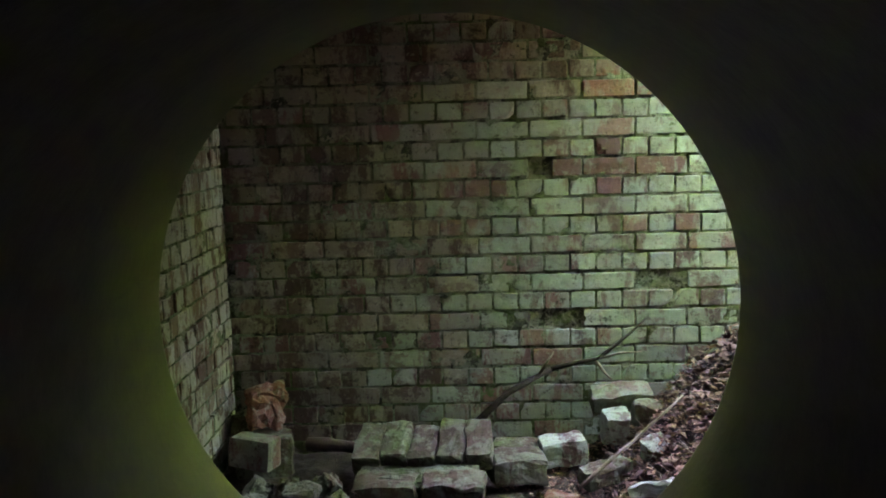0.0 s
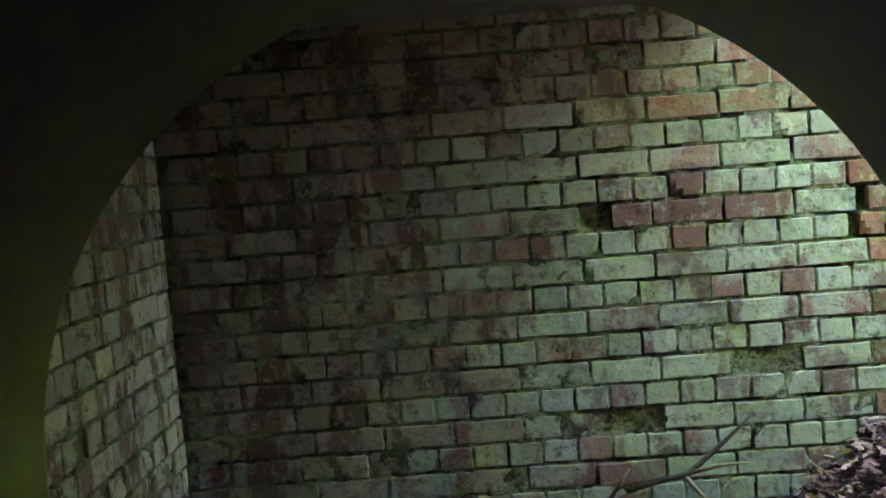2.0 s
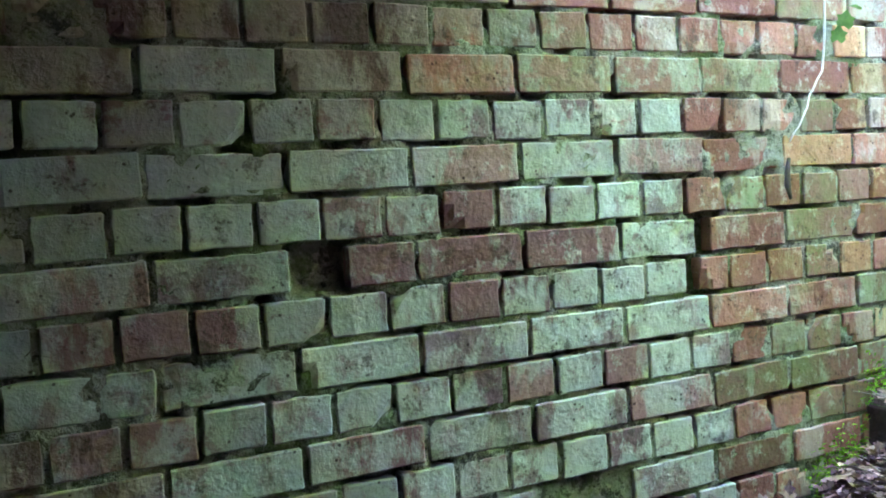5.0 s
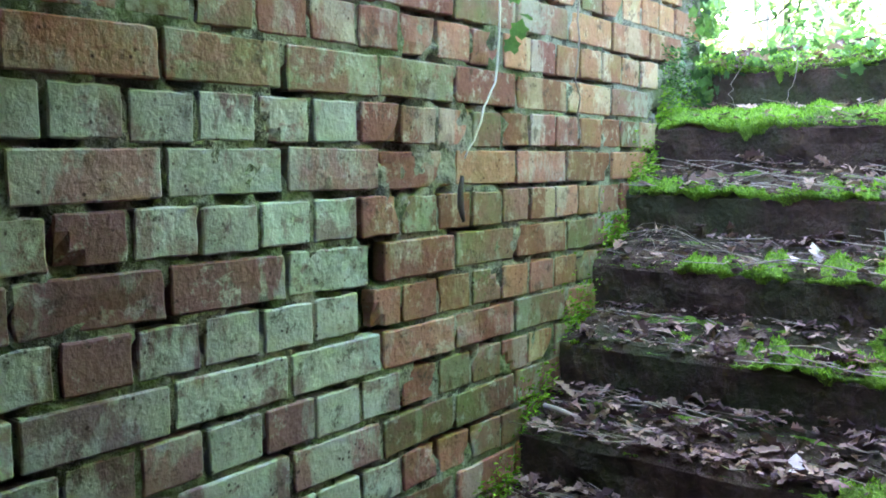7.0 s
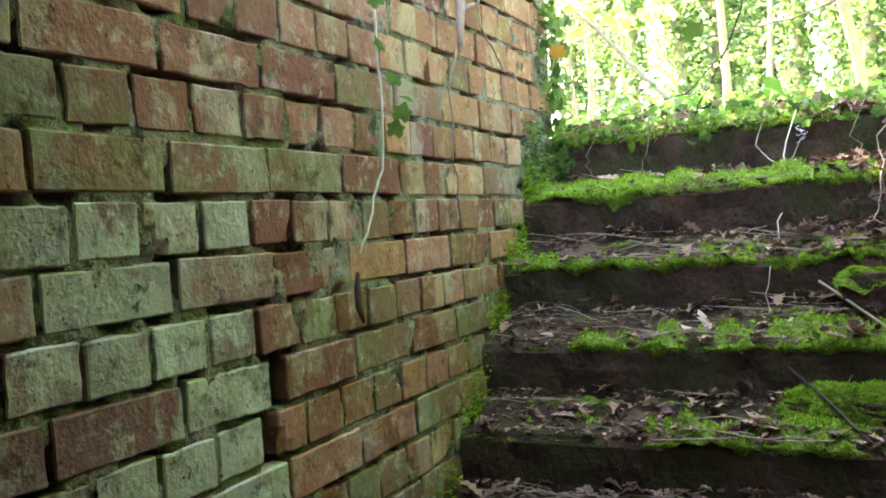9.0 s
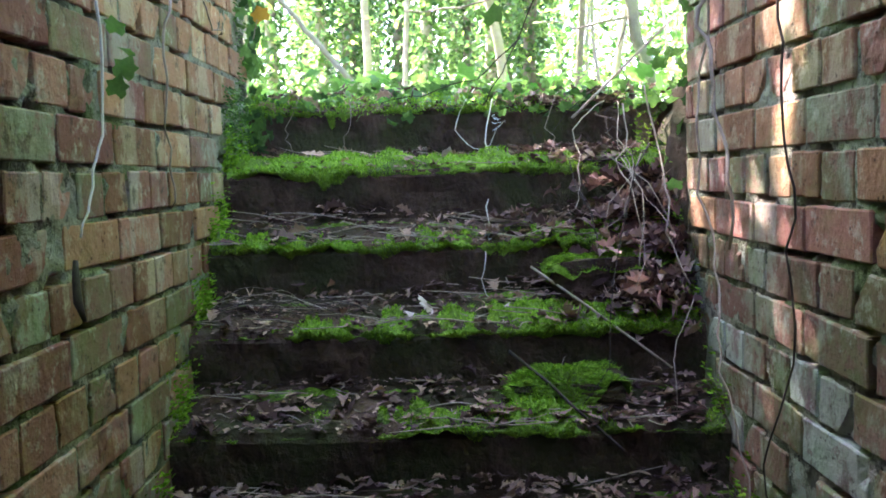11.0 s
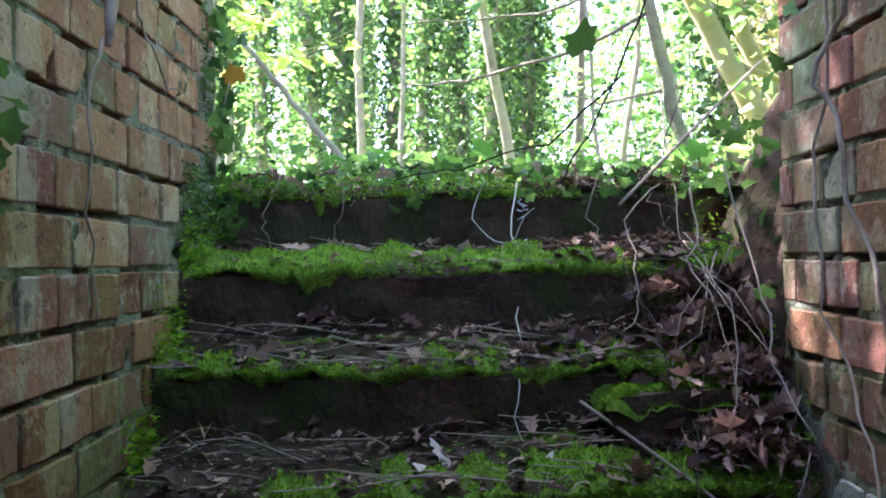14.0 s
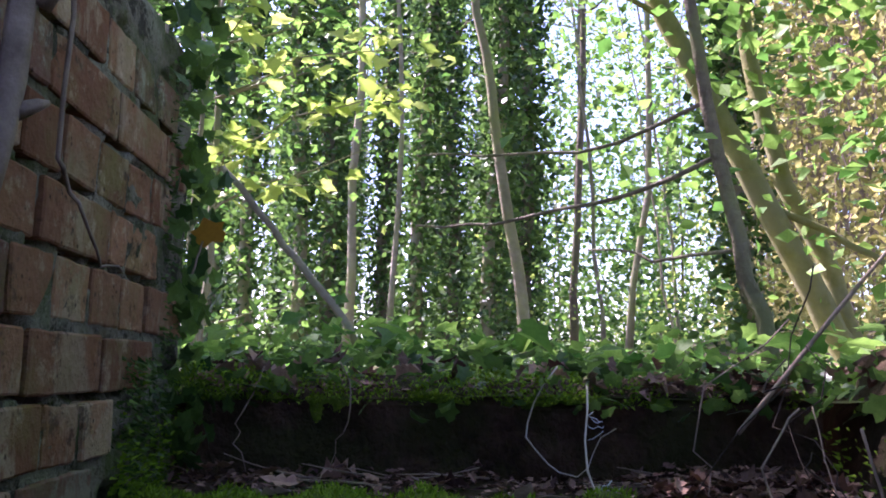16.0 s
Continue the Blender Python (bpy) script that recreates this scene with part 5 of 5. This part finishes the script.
def plant_wood():
    rng = random.Random(77)
    taken = list(HOME) + [(5.5, 2.95), (3.6, 2.6), (5.3, 1.5)]
    for pick, x, y, s in STANDING:
        taken.append((x, y))
        ob = copy_thing(kinds[pick], pose(x, y, ground_height(x, y), rng.gauss(0, 2), rng.gauss(0, 2), rng.uniform(0, 360)))
        ob.scale = (s, s, s)
    made, tries = 0, 0
    while made < 165 and tries < 8000:
        tries += 1
        x = 8.0 + 25 * rng.random() ** 1.1
        y = 3.2 + (x + 1.5) * rng.uniform(-0.62, 0.62)
        if 100 <= made < 120:
            x, y = rng.uniform(-14, 6), rng.choice((rng.uniform(6.5, 16), rng.uniform(-12, -2)))
        if made >= 120:
            x = rng.uniform(18, 42)
            y = 3.2 + (x + 1.5) * rng.uniform(-0.6, 0.6)
        if any((x - a) ** 2 + (y - b) ** 2 < 0.55 for a, b in taken):
            continue
        along = (y - 3.2) / 0.62
        if 0.8 < along < 10 and 3.4 < x - 0.45 * along < 9.5:
            continue
        south = (y - 3.2) / (x + 1.5) < -0.09
        if south and x > 6 and rng.random() < 0.25:
            continue
        taken.append((x, y))
        pick = rng.choices(range(6), (3, 2, 2, 3, 2, 4) if south else (1.2, 1.5, 7, 6, 2 if x < 16 else 0.6, 1.5))[0]
        s = rng.uniform(0.85, 1.2)
        m = pose(x, y, ground_height(x, y), rng.gauss(0, 3), rng.gauss(0, 3), rng.uniform(0, 360))
        ob = copy_thing(kinds[pick], m)
        ob.scale = (s, s, s)
        made += 1


plant_wood()


def herb_layer():
    """Low green growth on the floor of the wood."""
    rng = random.Random(9)
    heap = Heap()
    for _ in range(16000):
        x = 3.0 + 17 * rng.random() ** 1.5
        y = 3.2 + (x + 1) * rng.uniform(-0.8, 0.8)
        if x < 2.85:
            continue
        v, f = small_leaf(rng.uniform(0.03, 0.065), rng)
        heap.add(placed(v, turned(rng, 0.5), Vector((x, y, ground_height(x, y) + abs(rng.gauss(0, 0.05))))), f)
    tagged(new("undergrowth", heap.mesh("undergrowth", M_LEAF)), "low sunlit green plants covering the wood's floor", "undergrowth", kind="stuff")


herb_layer()


def understory():
    """Clumped leaves of hazel and young sycamore between the trunks."""
    rng = random.Random(23)
    heap, sunny = Heap(), Heap()
    for k in range(330):
        x = 8.0 + 12 * rng.random()
        y = 3.2 + (x + 1) * rng.uniform(-0.45, 0.5)
        z = ground_height(x, y) + 5.5 * rng.random() ** 1.5
        # Sunlight put into colour: every fourth clump and the southern ones use paler leaves.
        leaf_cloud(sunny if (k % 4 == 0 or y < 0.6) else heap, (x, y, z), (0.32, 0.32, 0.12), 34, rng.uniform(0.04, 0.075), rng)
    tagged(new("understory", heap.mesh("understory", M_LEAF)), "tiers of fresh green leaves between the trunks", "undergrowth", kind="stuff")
    tagged(new("understory", sunny.mesh("understory", M_LEAF_YOUNG)), "pale leaves between the trunks, sunlight put into their colour", "undergrowth", kind="stuff")


understory()


def golden_thicket():
    """A steep bank of climbers and young golden leaves south of the clearing."""
    rng = random.Random(19)
    leaves, stems = Heap(), Heap()
    for _ in range(24000):
        x = rng.uniform(5.2, 12.5)
        y = 1.2 - (x - 5.2) * 0.22 + abs(rng.gauss(0, 0.35)) * -1 + rng.uniform(-1.0, 0.25)
        z = ground_height(x, y) + 4.6 * rng.random()
        v, f = small_leaf(rng.uniform(0.04, 0.085), rng)
        leaves.add(placed(v, turned(rng, 0.8), Vector((x, y, z))), f)
    for _ in range(560):
        x = rng.uniform(5.2, 12.5)
        y = 0.9 - (x - 5.2) * 0.22 - rng.uniform(0, 0.9)
        z = ground_height(x, y) + rng.uniform(0, 3.0)
        v, f = tube(wander((x, y, z), (x + rng.uniform(-0.5, 0.5), y + rng.uniform(-0.3, 0.3), z + rng.uniform(0.7, 2.0)), 5, 0.06, rng), [0.010, 0.009, 0.008, 0.007, 0.005, 0.003], 5)
        stems.add(v, f)
    tagged(new("thicket_leaves", leaves.mesh("thicket_leaves", M_LEAF_GOLD)), "dense thicket of small golden-green leaves on the bank", "thicket", kind="stuff")
    tagged(new("thicket_stems", stems.mesh("thicket_stems", M_TWIG)), "tangle of dry climbing stems in the thicket", "thicket", kind="stuff")


golden_thicket()


def far_wood():
    """Distant leaf and trunk masses that close the view."""
    rng = random.Random(29)
    leaves, dark = Heap(), Heap()
    for k in range(52000):
        d = rng.uniform(19, 42)
        a = rng.uniform(-0.75, 0.75)
        x, y = 1 + d * math.cos(a), 3.3 + d * math.sin(a)
        z = ground_height(x, y) + 15 * rng.random() ** 1.25
        v, f = small_leaf(rng.uniform(0.12, 0.28), rng)
        (leaves if k % 5 < 2 or a < -0.1 and k % 5 < 4 else dark).add(placed(v, turned(rng, 0.8), Vector((x, y, z))), f)
    for k in range(15000):
        d, a = rng.uniform(15, 30), rng.uniform(-0.42, -0.06)
        x, y = 1 + d * math.cos(a), 3.3 + d * math.sin(a)
        v, f = small_leaf(rng.uniform(0.09, 0.2), rng)
        (leaves if k % 2 else dark).add(placed(v, turned(rng, 0.8), Vector((x, y, ground_height(x, y) + 6 * rng.random() ** 1.7))), f)
    tagged(new("far_foliage", leaves.mesh("far_foliage", M_LEAF)), "pale green foliage of the far wood", "woods", kind="stuff")
    tagged(new("far_ivy", dark.mesh("far_ivy", M_LEAF_DARK)), "dark green foliage of the far wood", "woods", kind="stuff")


far_wood()


def shade_trees():
    """Crowns added behind the north wall to shade the stairwell, with some sun gaps."""
    rng = random.Random(39)

    # Leaves left out along sun rays so streaks land at set wall places.
    def gap(p):
        k = (p.y - FACE_S) / SUN_FROM.y
        x, z = p.x - SUN_FROM.x * k, p.z - SUN_FROM.z * k
        wob = 0.02 * math.sin(z * 19)
        return (abs(x - 1.67 - wob) < 0.042 and 1.42 < z < 2.3) or (abs(x - 1.88 - wob) < 0.025 and 1.38 < z < 1.6)

    for n in range(13):
        x, y = (-0.5 + 0.95 * n, 5.6 + 0.5 * (n % 3)) if n < 7 else (-0.6 + 1.05 * (n - 7), 1.35 - 0.4 * (n % 3))
        root = tagged(new("tree"), "young leafy tree added to shade the sunken stair", "tree", "trees beside the pit")
        gz = ground_height(x, y)
        pts = wander((x, y, gz - 0.1), (x + 0.2, y + (-0.3 if n < 7 else 0.5), gz + 4.2), 6, 0.05, rng)
        v, f = tube(pts, [0.05, 0.046, 0.04, 0.034, 0.028, 0.02, 0.012], 7)
        ob = new("trunk", mesh_of("trunk", v, f, M_BARK, True))
        ob.parent = root
        heap = Heap()
        for c in pts[2:]:
            leaf_cloud(heap, c, (0.6, 0.55, 0.5), (2100 if n in (2, 3, 4) else 1250 if n < 5 else 2500 if n == 5 else 700) if n < 7 else 1200, 0.08, rng, gap)
        ob = new("crown", heap.mesh("crown", M_LEAF))
        ob.parent = root


shade_trees()


# ---- the bricks ----
def north_kind(x, z, rng):
    row = math.floor((z - BED) / COURSE)
    if x > 1.25 + 0.06 * math.sin(z * 37) or (row >= 0 and x > 0.5 + 0.10 * row + rng.uniform(-0.12, 0.12)):
        if rng.random() < (0.85 if z > 1.45 else 0.55):
            return "ochre" if rng.random() < smooth_to(1.3, 2.1, x) else "red"
        return "green"
    if x > -0.05 + rng.uniform(-0.35, 0.35):
        if row > -1:
            return "old" if rng.random() < 0.8 else "pale"
        return "pale" if rng.random() < 0.55 + 0.3 * smooth_to(0.2, 0.9, x) else "pink"
    return "old" if rng.random() < 0.88 else "pink"


def west_kind(y, z, rng):
    return "cream"


def south_kind(x, z, rng):
    if z < 1.15 + rng.uniform(-0.1, 0.1):
        return "green" if rng.random() < 0.75 else "pale"
    return rng.choice(("red", "ochre")) if z > 1.45 and rng.random() < 0.78 else "green"


MISSING_N = {(-12, -2), (-10, 0)}
lay(wall_north, pose(0, FACE_N, 0), FACE_W, END_N, JOINT_X, 0.0, TOP, north_kind, lambda x, z: 0.75 < x < 2.45 and 0.98 < z < 2.05, MISSING_N, 11, keep=lambda x, z: x < (2.50 if z < 1.78 else 2.72) + 0.04 * math.sin(z * 31) and z < TOP - 0.5 * max(0.0, x - 2.45), cuts={(-4, 1): (0, 0.87), (-5, 3): (0.27, 1), (-4, -2): (0.43, 1)})
lay(wall_west, pose(FACE_W, 0, 0, 0, 0, 90), 2.6, FACE_N - 0.004, FACE_N - 0.11, 0.0, 2.2, west_kind, lambda y, z: True, set(), 12)
lay(wall_south, pose(0, FACE_S, 0, 0, 0, 180), -END_S, -FACE_W, -END_S, 0.0, TOP, lambda a, z, g: south_kind(-a, z, g), lambda a, z: 0.9 < -a and z > 0.5, set(), 13,
    keep=lambda a, z: math.hypot(-a - PIPE_C.x, z - PIPE_C.z) > PIPE_R + 0.16)
